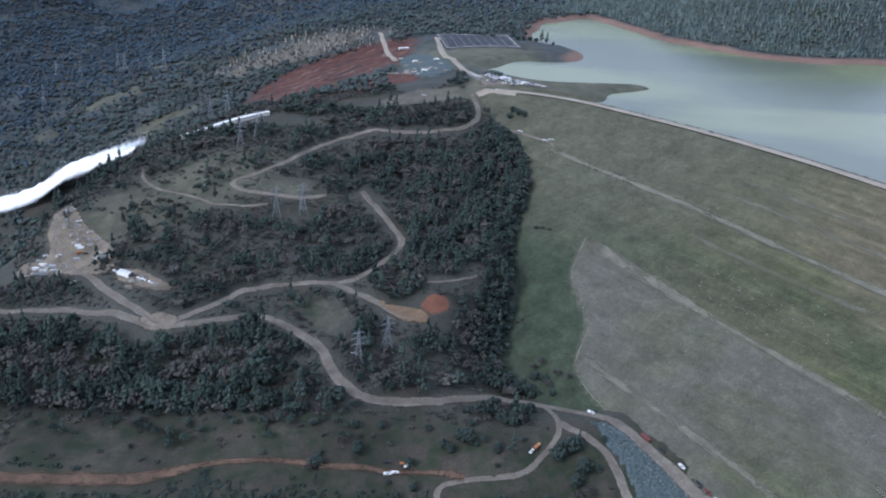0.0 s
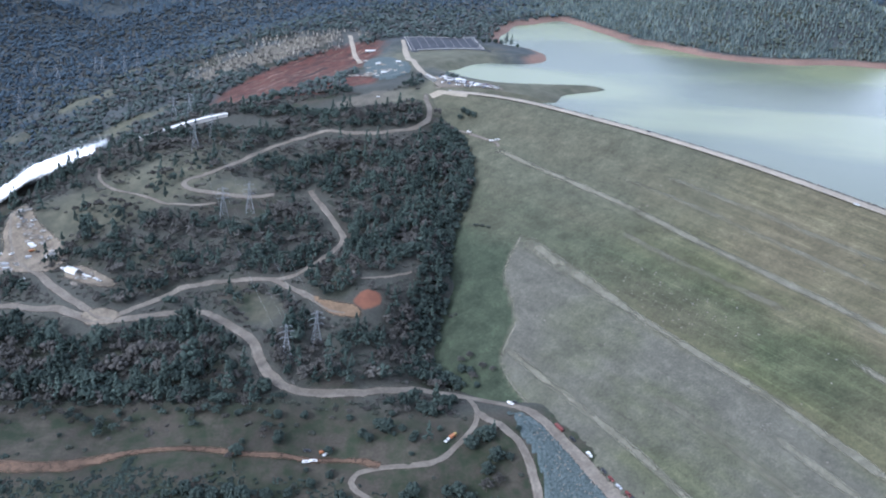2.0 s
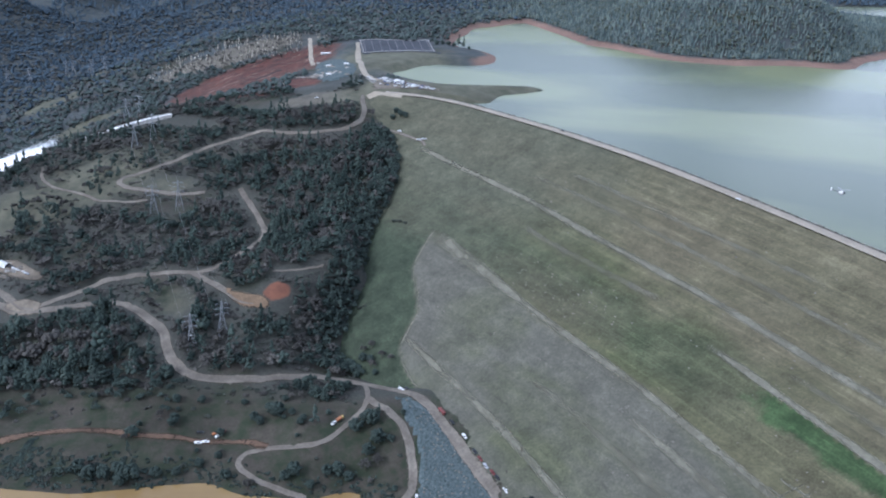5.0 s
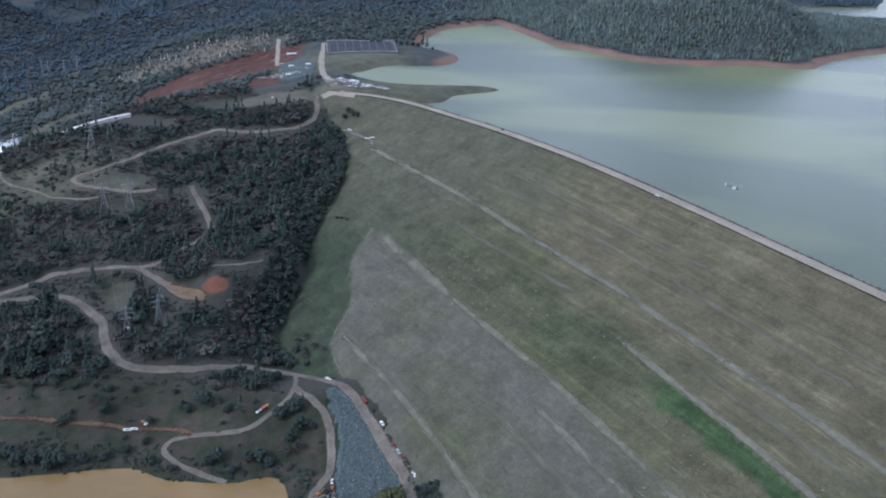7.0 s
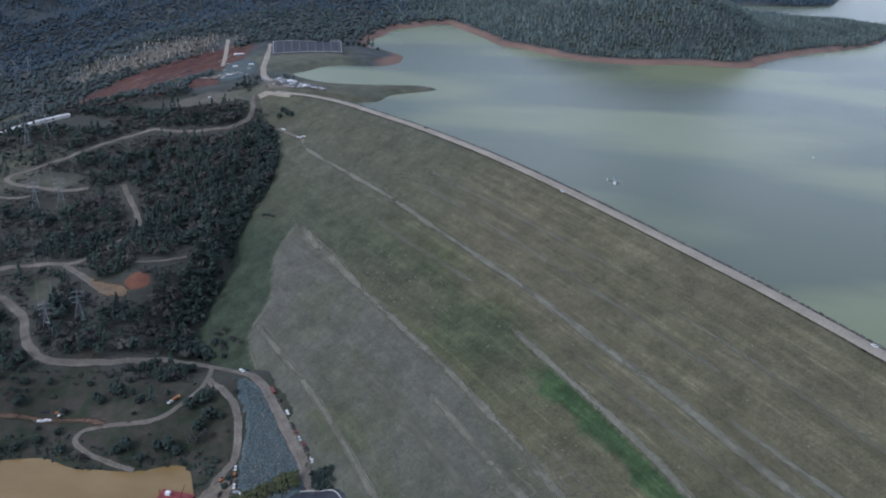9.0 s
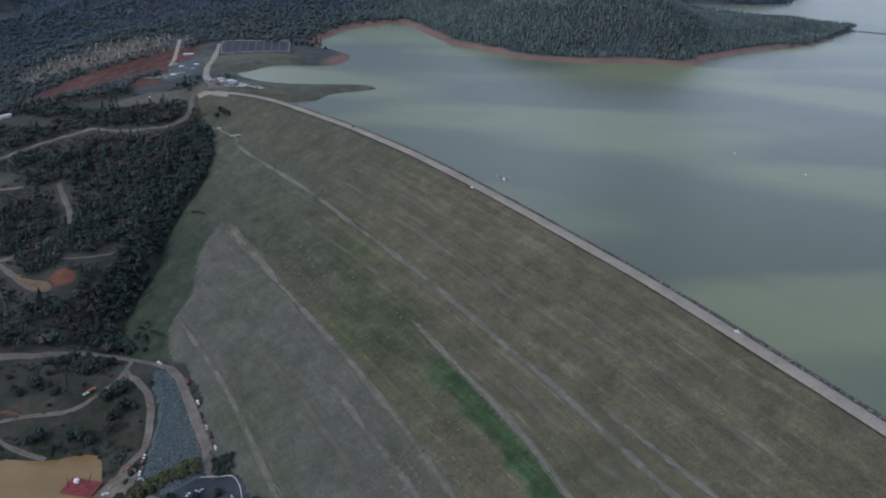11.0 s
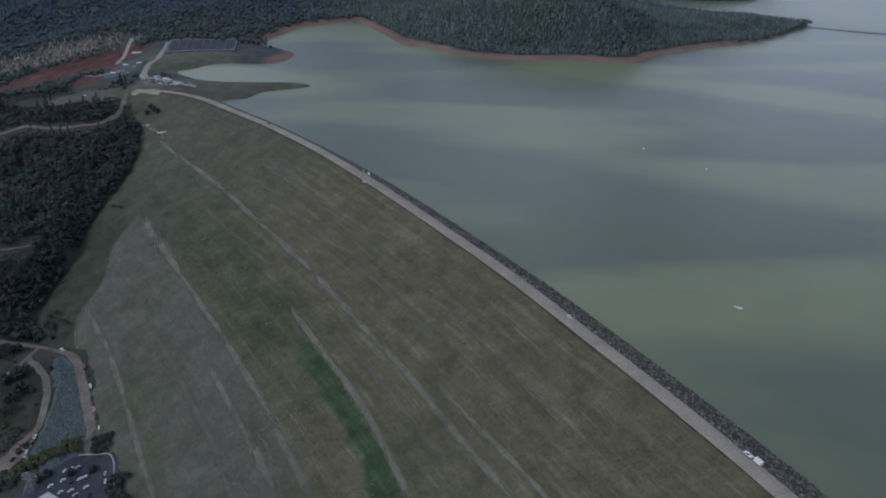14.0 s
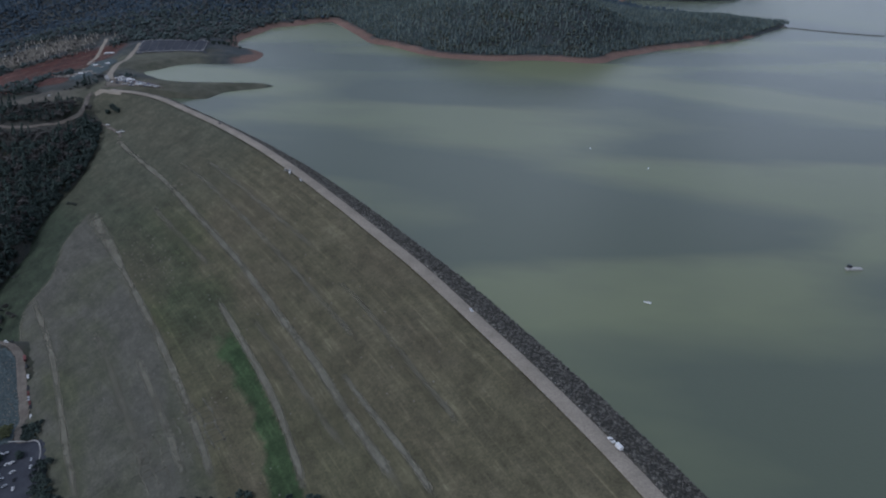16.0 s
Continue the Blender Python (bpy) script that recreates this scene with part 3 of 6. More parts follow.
for places, downs, w, strong in BERMS:
    on = (s_all >= places[0]) & (s_all <= places[-1])
    part_line = fine_crest[on]
    g = np.gradient(part_line[:, :2], axis=0)
    g /= np.hypot(g[:, 0], g[:, 1])[:, None]
    lie = np.poly1d(np.polyfit((np.array(places) - 1300) / 300, downs, min(3, len(places) - 1)))((s_all[on] - 1300) / 300) + 0.4 * np.sin(np.arange(len(part_line)) * 0.11 + w * 9)
    wide = w * (1 + 1.2 * ramp(s_all[on], 1430, 1580) * (downs[0] == 188.5))
    rows = []
    for o in (-1.5, -0.75, 0, 0.75, 1.5):
        xy = part_line[:, :2] + np.c_[-g[:, 1], g[:, 0]] * (lie + o * wide)[:, None]
        rows.append(np.c_[xy, face_height(xy[:, 0], xy[:, 1])[0] + lumps(xy[:, 0], xy[:, 1]) + 0.22])
    v = np.stack(rows, 1).reshape(-1, 3)
    k = np.linspace(0, 1, len(part_line))
    fade = ramp(k, 0, 0.12) * (1 - ramp(k, 0.93, 1)) * (1 + 0.18 * np.sin(s_all[on] * 0.05 + w) + 0.12 * np.sin(s_all[on] * 0.13 + 2 * w))
    cover = strong * np.outer(fade, (0, 0.62, 0.9, 0.62, 0)).ravel()
    child(new("berm_track", mesh_of("berm_track", v, grid_faces(5, len(part_line))[:, ::-1], berm_mat, True, {"cover": cover})), dam)

def beside(a, d, lift=0.0):
    """The place on the face a metres along the crest and d metres down from it."""
    px, py = np.interp(a, s_all, fine_crest[:, 0]), np.interp(a, s_all, fine_crest[:, 1])
    qx, qy = np.interp(np.add(a, 3), s_all, fine_crest[:, 0]) - px, np.interp(np.add(a, 3), s_all, fine_crest[:, 1]) - py
    ql = np.hypot(qx, qy)
    x, y = px - qy / ql * d, py + qx / ql * d
    return np.c_[x, y, face_height(x, y)[0] + lift]


# ruts that cross one another on the lower face
rut_rows = [[(a, d) for a in range(1096, 1172, 6)] for d in range(172, 236, 8)] + [[(a + 0.25 * (d - 170), d) for d in range(168, 240, 6)] for a in range(1100, 1160, 9)]
for row in rut_rows:
    line = np.array(row, float) + np.c_[0.8 * np.sin(np.arange(len(row)) * 1.3 + row[0][1]), 0.8 * np.cos(np.arange(len(row)) * 0.9 + row[0][0])]
    turn = 0 if abs(row[0][1] - row[-1][1]) < 1 else 1
    v = np.stack([beside(line[:, 0] + o * turn, line[:, 1] + o * (1 - turn), 0.35) for o in (-1.0, 0, 1.0)], 1).reshape(-1, 3)
    child(new("rut", mesh_of("rut", v, grid_faces(3, len(line))[:, ::-1] if not turn else grid_faces(3, len(line)), berm_mat, True, {"cover": np.tile((0, 0.75, 0), len(line))})), dam)

rim = smooth_line(list(zip(EDGE_ALONG, EDGE_DOWN)), 8)
rows = [beside(rim[:, 0] + o, rim[:, 1] - o * 0.6, 0.3) for o in (-3.0, -1.4, 0.0, 1.4, 3.0)]
cover = np.tile((0, 0.55, 0.75, 0.5, 0), len(rim))
child(new("berm_track", mesh_of("berm_track", np.stack(rows, 1).reshape(-1, 3), grid_faces(5, len(rim))[:, ::-1], berm_mat, True, {"cover": cover})), dam)

# ---------------------------------------------------------------- roads and yards
UPPER = [(44, 1072), (31, 1058), (24, 1044), (22, 1028), (28, 1004), (29, 980), (21, 962), (5, 951), (-26, 943), (-52, 949), (-79, 957), (-98, 959),
         (-117, 954), (-132, 946), (-153, 931), (-169, 912), (-183, 889), (-198, 873), (-215, 863), (-227, 852), (-225, 841), (-212, 834),
         (-195, 832), (-171, 830), (-145, 830), (-126, 834)]
UPPER_END = [(-90, 848), (-84, 838), (-71, 816), (-56, 792), (-45, 771)]
MIDDLE = [(-45, 771), (-40, 752), (-44, 735), (-49, 722), (-57, 709), (-72, 697), (-87, 693), (-102, 692), (-128, 695), (-153, 695), (-172, 685),
          (-185, 675), (-197, 661), (-212, 646), (-226, 634)]
PAD_ROAD = [(-97, 692), (-80, 678), (-62, 658), (-46, 643), (-34, 634), (-20, 631)]
CAMP_ROAD = [(-224, 632), (-242, 638), (-258, 649), (-278, 663), (-300, 682), (-328, 712), (-353, 738), (-372, 757), (-386, 777), (-397, 798),
             (-406, 820)]
LOWER = [(-470, 690), (-396, 672), (-362, 667), (-328, 660), (-288, 651), (-264, 640), (-245, 633), (-222, 630), (-204, 634), (-182, 643),
         (-164, 649), (-147, 649), (-129, 635), (-109, 615), (-94, 599), (-85, 582), (-76, 566), (-65, 554), (-53, 546), (-36, 544), (-14, 545),
         (7, 552), (29, 562), (51, 570), (75, 573), (97, 566), (116, 552), (130, 541), (146, 526), (159, 503), (174, 475), (187, 449), (199, 426),
         (206, 404), (214, 392)]
POOL_ROAD = [(90, 566), (95, 545), (96, 533), (94, 520), (87, 506), (78, 495), (68, 484), (51, 478), (28, 478), (15, 476), (9, 470), (9, 463),
             (16, 457), (29, 450), (49, 443), (64, 440)]
RIVER_ROAD = [(96, 536), (102, 526), (115, 515), (127, 502), (134, 488), (138, 470), (140, 452), (137, 440), (132, 428), (133, 408), (126, 388), (120, 360)]
RED_TRACK = [(-158, 481), (-138, 485), (-113, 485), (-93, 485), (-61, 483), (-30, 484), (2, 486), (27, 480)]
RED_BAND = [(-360, 452), (-300, 454), (-261, 455), (-239, 457), (-204, 461), (-182, 471), (-162, 480), (-150, 484)]
FACE_TRACK = [(39, 978), (68, 961), (84, 944), (107, 917), (112, 905)]
WEST_TRACK = [(-344, 903), (-338, 888), (-333, 880), (-321, 868), (-299, 851), (-276, 836), (-254, 824), (-236, 812), (-212, 809), (-183, 813)]
WOOD_PATH = [(-12, 668), (-2, 671), (8, 676), (20, 683), (32, 691)]
SPILLWAY_ROAD = [(-36, 1409), (-29, 1356), (-20, 1293), (-8, 1230), (4, 1171), (15, 1130), (26, 1106), (42, 1088)]
WORKS_ROAD = [(-138, 1504), (-131, 1475), (-119, 1415), (-106, 1355), (-93, 1302)]


def ribbon(name, points, width, mat, lift=0.6, steps=6, ragged=0.12, cover=1.0, taper=0.0):
    """A road laid over the land, with banked edges going into the ground."""
    line = smooth_line(points, steps)
    g = np.gradient(line, axis=0)
    g /= np.hypot(g[:, 0], g[:, 1])[:, None]
    n = np.c_[-g[:, 1], g[:, 0]]
    k = np.arange(len(line))
    rows = []
    for o, h in ((-0.72, -0.35), (-0.42, 0.0), (-0.2, 0.12), (0.0, 0.05), (0.2, 0.12), (0.42, 0.0), (0.72, -0.35)):
        w = width * (1 + ragged * np.sin(k * 0.9 + o * 7) + 0.6 * ragged * np.sin(k * 0.37 + o * 3))
        w = w * (1 - taper * ramp(k / len(line), 0.55, 1.0))
        xy = line + n * (o * w)[:, None]
        rows.append(np.c_[xy, surface(xy[:, 0], xy[:, 1]) + lift + h])
    v = np.stack(rows, 1)
    top = v[:, 1:6, 2]
    v[:, 1:6, 2] = 0.35 * top + 0.65 * np.maximum(top.mean(1, keepdims=True), top - 0.4)
    return new(name, mesh_of(name, v.reshape(-1, 3), grid_faces(7, len(line))[:, ::-1], mat, True, {"cover": cover * np.tile((0, 0.75, 1, 1, 1, 0.75, 0), len(line))}))


for pts, wid, mat, label in ((UPPER, 5.6, road_mat, "pale graded dirt road winding over the wooded hillside"),
                             (UPPER_END, 5.6, road_mat, "pale dirt road coming out of the trees"),
                             (MIDDLE, 6.0, road_mat, "pale graded dirt road through the scrub"),
                             (PAD_ROAD, 5.6, road_mat, "dirt spur road to a red earth clearing"),
                             (CAMP_ROAD, 6.5, road_mat, "dirt road up to the works yard"),
                             (LOWER, 7.2, road_mat, "wide graded gravel road along the foot of the hill"),
                             (POOL_ROAD, 3.9, road_mat, "dirt road curling down to the muddy pool"),
                             (RIVER_ROAD, 5.6, road_mat, "gravel road down to the river landing"),
                             (RED_TRACK, 5.5, red_road_mat, "rutted red dirt track across the meadow"),
                             (RED_BAND, 13.0, red_road_mat, "wide scraped band of red dirt along the meadow"),
                             (FACE_TRACK, 3.0, road_mat, "faint track onto the dam face"),
                             (WEST_TRACK, 3.2, road_mat, "narrow dirt track on the open slope"),
                             (SPILLWAY_ROAD, 6.2, crest_mat, "pale concrete road past the spillway gates"),
                             ([(24, 1044), (34, 1038), (50, 1032), (74, 1022)], 5.5, crest_mat, "pale road joining the dam crest to the spillway road"),
                             ([(30, 1110), (42, 1098), (56, 1087), (74, 1076), (96, 1064), (118, 1054)], 9.0, road_mat, "gravel road between the gates and the upper car park"),
                             (WOOD_PATH, 2.4, road_mat, "narrow pale path among the oaks"),
                             (WORKS_ROAD, 5.0, crest_mat, "pale works road above the red cutting")):
    tagged(ribbon("road", pts, wid, mat, cover=0.5 if mat == red_road_mat else 1.0, taper=0.65 if pts is RED_BAND else 0.0), label, "road", kind="structure")


def yard(name, ring, mat, label, lift=0.9, step=5.0):
    """A levelled patch: grid cells inside a smooth ring, laid over the land."""
    line = smooth_line(list(ring) + [ring[0]], 8)
    x0, y0, x1, y1 = *line.min(0), *line.max(0)
    gx, gy = np.arange(x0 - step, x1 + 2 * step, step), np.arange(y0 - step, y1 + 2 * step, step)
    x, y = (a.ravel() for a in np.meshgrid(gx, gy))
    _, d, _ = near_line(x, y, line)
    a = line
    area = 0.5 * np.sum(a[:-1, 0] * a[1:, 1] - a[1:, 0] * a[:-1, 1])
    d = d * (1 if area > 0 else -1)
    z = surface(x, y)
    z = z + lift * ramp(d, -7, 0) - 0.3 * (1 - ramp(d, -7, -3))
    q = grid_faces(len(gx), len(gy))
    q = q[(d > -7)[q].all(1)]
    used, q = np.unique(q, return_inverse=True)
    ob = new(name, mesh_of(name, np.c_[x, y, z][used], q.reshape(-1, 4), mat, True, {"cover": ramp(d, -6, 5)[used]}))
    return tagged(ob, label, name, kind="structure")


yard("yard", [(-226, 626), (-244, 627), (-254, 640), (-238, 645), (-222, 636)], yard_mat, "bare dirt turning place at the road fork", step=4)
yard("yard", [(-300, 702), (-264, 681), (-242, 682), (-262, 695), (-292, 712)], yard_mat, "narrow dirt terrace cut into the slope", step=4)
yard("yard", [(-408, 812), (-396, 824), (-384, 816), (-368, 796), (-346, 780), (-322, 755), (-312, 730), (-318, 716), (-348, 726), (-369, 738), (-414, 746), (-420, 768), (-396, 764), (-396, 780), (-406, 798)], yard_mat,
     "trampled dirt works yard on the ridge", step=4)
yard("yard", [(-48, 645), (-37, 634), (-27, 628), (-11, 627), (-9, 632), (-17, 638), (-27, 641)], pad_mat, "bare dirt pad below the red clearing", step=3)
yard("yard", [(147, 426), (128, 420), (121, 398), (128, 376), (140, 370), (147, 396)], yard_mat, "gravel river landing", step=4)
LOT = [(-17, 1338), (-20, 1350), (-34, 1417), (-36, 1428), (-24, 1431), (68, 1450), (79, 1452), (81, 1441), (94, 1362), (96, 1351), (85, 1349), (-6, 1339)]
CARPARK = [(190, 378), (208, 388), (226, 390), (238, 372), (246, 348), (230, 322), (190, 330), (172, 352)]
yard("pavement", CARPARK, asphalt_mat, "worn asphalt car park at the foot of the dam", 1.2, 4)
yard("pavement", LOT, asphalt_mat, "dark empty asphalt car park above the lake", 1.2, 6)
yard("pavement", [(36, 1092), (72, 1090), (112, 1068), (128, 1044), (104, 1032), (66, 1050), (34, 1068)], road_mat, "gravel car park at the end of the dam", 1.6, 4)

# ---------------------------------------------------------------- trees and brush
def foliage(name, low, high, rough=0.85):
    m, t, b = material(name, rough)
    p = position(t)
    geo = t.nodes.new("ShaderNodeNewGeometry")
    own = ramp_of(t, mix(t, 0.72, geo.outputs["Random Per Island"], attribute(t, "tone")), [(0.12, low), (0.88, high)])
    c = mix(t, 1.0, own, ramp_of(t, noise_at(t, p, 1.6, 3, 0.75), [(0.3, 0.68), (0.7, 1.22)]), "MULTIPLY")
    t.links.new(mix(t, 1.0, c, ramp_of(t, noise_at(t, p, 0.02, 3), [(0.3, 0.75), (0.7, 1.2)]), "MULTIPLY"), b.inputs["Base Color"])
    bump(t, b, noise_at(t, p, 2.2, 3, 0.7), 0.9, 0.5)
    return m


oak_leaf = foliage("oak leaves", (0.014, 0.023, 0.020), (0.048, 0.066, 0.055))
pine_leaf = foliage("grey pine needles", (0.022, 0.036, 0.031), (0.058, 0.080, 0.067))
bare_twig = foliage("bare twigs", (0.037, 0.035, 0.032), (0.085, 0.081, 0.072))
brush_leaf = foliage("brush leaves", (0.032, 0.039, 0.032), (0.068, 0.073, 0.058))
# far oaks paler than the near ones, haze put into their colour
hazed_oak_leaf = foliage("far oak leaves paled for haze", (0.032, 0.046, 0.044), (0.072, 0.092, 0.084))
# bluer and brighter than near pines: haze and sunshine put into the colour
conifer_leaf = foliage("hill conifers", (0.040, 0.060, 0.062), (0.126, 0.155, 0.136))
# the blue of the mountain trees is distance haze put into the colour
hazed_leaf = foliage("mountain trees tinted for haze", (0.029, 0.046, 0.062), (0.056, 0.080, 0.102))
dead_wood = foliage("pale dead brush", (0.16, 0.148, 0.12), (0.40, 0.37, 0.31))
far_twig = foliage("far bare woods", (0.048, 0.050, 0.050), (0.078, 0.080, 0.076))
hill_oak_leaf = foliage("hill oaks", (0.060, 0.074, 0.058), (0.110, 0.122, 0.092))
bark = earth("bark", (0.05, 0.042, 0.034), (0.10, 0.085, 0.068), 1.0)

_phi = (1 + 5 ** 0.5) / 2
ICO_V = np.array([(-1, _phi, 0), (1, _phi, 0), (-1, -_phi, 0), (1, -_phi, 0), (0, -1, _phi), (0, 1, _phi), (0, -1, -_phi), (0, 1, -_phi),
                  (_phi, 0, -1), (_phi, 0, 1), (-_phi, 0, -1), (-_phi, 0, 1)]) / 1.902
ICO_F = np.array([(0, 11, 5), (0, 5, 1), (0, 1, 7), (0, 7, 10), (0, 10, 11), (1, 5, 9), (5, 11, 4), (11, 10, 2), (10, 7, 6), (7, 1, 8),
                  (3, 9, 4), (3, 4, 2), (3, 2, 6), (3, 6, 8), (3, 8, 9), (4, 9, 5), (2, 4, 11), (6, 2, 10), (8, 6, 7), (9, 8, 1)])
OCT_V = np.array([(1, 0, 0), (-1, 0, 0), (0, 1, 0), (0, -1, 0), (0, 0, 1), (0, 0, -1)], float)
OCT_F = np.array([(0, 2, 4), (2, 1, 4), (1, 3, 4), (3, 0, 4), (2, 0, 5), (1, 2, 5), (3, 1, 5), (0, 3, 5)])


def clumps(rng, centres, radii, base=(ICO_V, ICO_F), ragged=0.35):
    """Ragged leaf clumps round the centres."""
    bv, bf = base
    n = len(centres)
    v = bv[None] * (1 + ragged * rng.uniform(-1, 1, (n, len(bv), 1)))
    a = rng.uniform(0, 6.283, n)
    c, s = np.cos(a)[:, None], np.sin(a)[:, None]
    v = np.stack([v[..., 0] * c - v[..., 1] * s, v[..., 0] * s + v[..., 1] * c, v[..., 2] * rng.uniform(0.65, 1.0, (n, 1))], -1)
    v = v * np.asarray(radii)[:, None, None] + np.asarray(centres)[:, None, :]
    f = bf[None] + (np.arange(n) * len(bv))[:, None, None]
    return v.reshape(-1, 3), f.reshape(-1, 3)


def crown_of(rng, kind, count, base):
    """Crown of a tree one unit wide: clumps in its outer shell."""
    if kind == "fir":
        return fir_of(rng, count)
    if kind == "pine":
        h = rng.uniform(0.0, 1.0, count) ** 0.8
        r = (1.02 - h) * 0.46 * rng.uniform(0.5, 1.05, count)
        a = rng.uniform(0, 6.283, count)
        c = np.c_[r * np.cos(a), r * np.sin(a), 0.35 + 1.55 * h]
        rad = (1.15 - 0.6 * h) / count ** 0.5 * rng.uniform(0.7, 1.25, count)
    elif kind == "brush":
        a, r = rng.uniform(0, 6.283, count), 0.5 * np.sqrt(rng.uniform(0, 1, count))
        c = np.c_[r * np.cos(a), r * np.sin(a), 0.10 + 0.18 * rng.uniform(0, 1, count) * (1 - r)]
        rad = rng.uniform(0.12, 0.24, count)
    else:
        d = rng.normal(size=(count, 3))
        d /= np.linalg.norm(d, axis=1)[:, None]
        d[:, 2] = np.abs(d[:, 2]) * 0.9 - 0.15
        c = d * rng.uniform(0.16, 0.48, (count, 1)) * (1, 1, 0.9) + (0, 0, 0.58)
        rad = rng.uniform(0.75, 1.5, count) * 0.60 / count ** 0.5
    if kind == "full":
        d = rng.normal(size=(count, 3))
        d /= np.linalg.norm(d, axis=1)[:, None]
        c = d * rng.uniform(0.22, 0.42, (count, 1)) * (1, 1, 0.85) + (0, 0, 0.45)
        rad = rng.uniform(0.09, 0.17, count)
    return clumps(rng, c, rad, base)


def fir_of(rng, tiers):
    """A pointed conifer one unit wide: ragged skirts of boughs, one over another."""
    vs, fs = [], []
    tall = rng.uniform(1.6, 2.3)
    for i in range(tiers):
        low, top = tall * (0.12 + 0.88 * i / tiers * 0.9), tall * min(1.0, 0.2 + 0.88 * (i + 1.25) / tiers)
        wide = 0.5 * (1 - 0.62 * i / max(1, tiers - 1) if tiers > 1 else 1)
        a = np.arange(6) * 1.0472 + rng.uniform(0, 1)
        rad = wide * rng.uniform(0.6, 1.15, 6)
        k = sum(len(v) for v in vs)
        vs.append(np.vstack([np.c_[rad * np.cos(a), rad * np.sin(a), low + rng.uniform(-0.1, 0.1, 6)], [[rng.uniform(-0.04, 0.04), rng.uniform(-0.04, 0.04), top]]]))
        fs.extend([(k + j, k + (j + 1) % 6, k + 6) for j in range(6)])
    return np.vstack(vs), np.array(fs)


def trunk_of(rng, height, radius):
    """A tapered, leaning trunk with three limbs."""
    vs, fs = [], []

    def limb(a, b, ra, rb):
        a, b = np.array(a), np.array(b)
        k = len(vs) * 10
        ang = np.arange(5) * 1.2566
        ring = np.c_[np.cos(ang), np.sin(ang), 0 * ang]
        vs.append(np.vstack([a + ring * ra, b + ring * rb]))
        fs.extend([(k + i, k + (i + 1) % 5, k + 5 + (i + 1) % 5, k + 5 + i) for i in range(5)])

    top = (rng.uniform(-0.06, 0.06), rng.uniform(-0.06, 0.06), height)
    limb((0, 0, -0.12), top, radius, radius * 0.6)
    for i in range(3):
        a = i * 2.1 + rng.uniform(-0.4, 0.4)
        limb(top, (top[0] + 0.25 * math.cos(a), top[1] + 0.25 * math.sin(a), height + 0.3), radius * 0.55, radius * 0.2)
    return np.vstack(vs), np.array(fs)


def scattered(rng, x0, y0, x1, y1, spacing):
    """Jittered places over a rectangle."""
    gx, gy = np.meshgrid(np.arange(x0, x1, spacing), np.arange(y0, y1, spacing))
    j = rng.uniform(-0.55, 0.55, (2, gx.size)) * spacing
    return gx.ravel() + j[0], gy.ravel() + j[1]


ROAD_LINES = [(smooth_line(p, 4), w) for p, w in ((UPPER, 6), (UPPER_END, 8), (MIDDLE, 8), (PAD_ROAD, 8), (CAMP_ROAD, 8), (LOWER, 7.5), (POOL_ROAD, 5), (RIVER_ROAD, 7),
                                                  (RED_TRACK, 6), (RED_BAND, 11), (WOOD_PATH, 4.5), (WEST_TRACK, 4), (SPILLWAY_ROAD, 12), (WORKS_ROAD, 14))]
# bare places: x, y, half lengths, turn
CLEARINGS = [(-240, 633, 30, 18, 0), (-272, 696, 34, 12, -30), (-366, 772, 42, 44, 0), (-18, 638, 32, 16, 0), (-2, 646, 15, 10, 0), (-92, 640, 34, 16, -50),
             (-172, 845, 34, 16, 20), (-150, 805, 26, 10, 0), (-290, 850, 24, 14, 30), (-345, 838, 22, 16, 40), (70, 1060, 60, 40, 0), (-45, 1150, 50, 90, 0),
             (-90, 1040, 60, 18, 0), (25, 1360, 95, 80, 0), (30, 1235, 62, 120, 0), (-180, 1268, 185, 84, 62), (-60, 1330, 50, 120, 0), (-262, 1012, 110, 17, -12), (-527, 1506, 40, 15, 0), (-425, 1190, 60, 18, 35), (-564, 1374, 50, 16, 30),
             (-440, 1016, 100, 26, 0), (-600, 1015, 120, 30, 0), (-372, 988, 34, 16, 20), (-440, 985, 90, 20, 0), (-38, 1036, 62, 27, 10)]


def open_ground(x, y):
    """True where nothing woody grows."""
    bare = np.zeros(len(x), bool)
    for line, w in ROAD_LINES:
        near = (x > line[:, 0].min() - 15) & (x < line[:, 0].max() + 15) & (y > line[:, 1].min() - 15) & (y < line[:, 1].max() + 15)
        idx = np.where(near)[0]
        if len(idx):
            bare[idx] |= np.abs(near_line(x[idx], y[idx], line)[1]) < w
    for cx, cy, rx, ry, turn in CLEARINGS:
        bare |= blob(x, y, cx, cy, rx, ry, turn, 0.15) > 0.5
    return bare


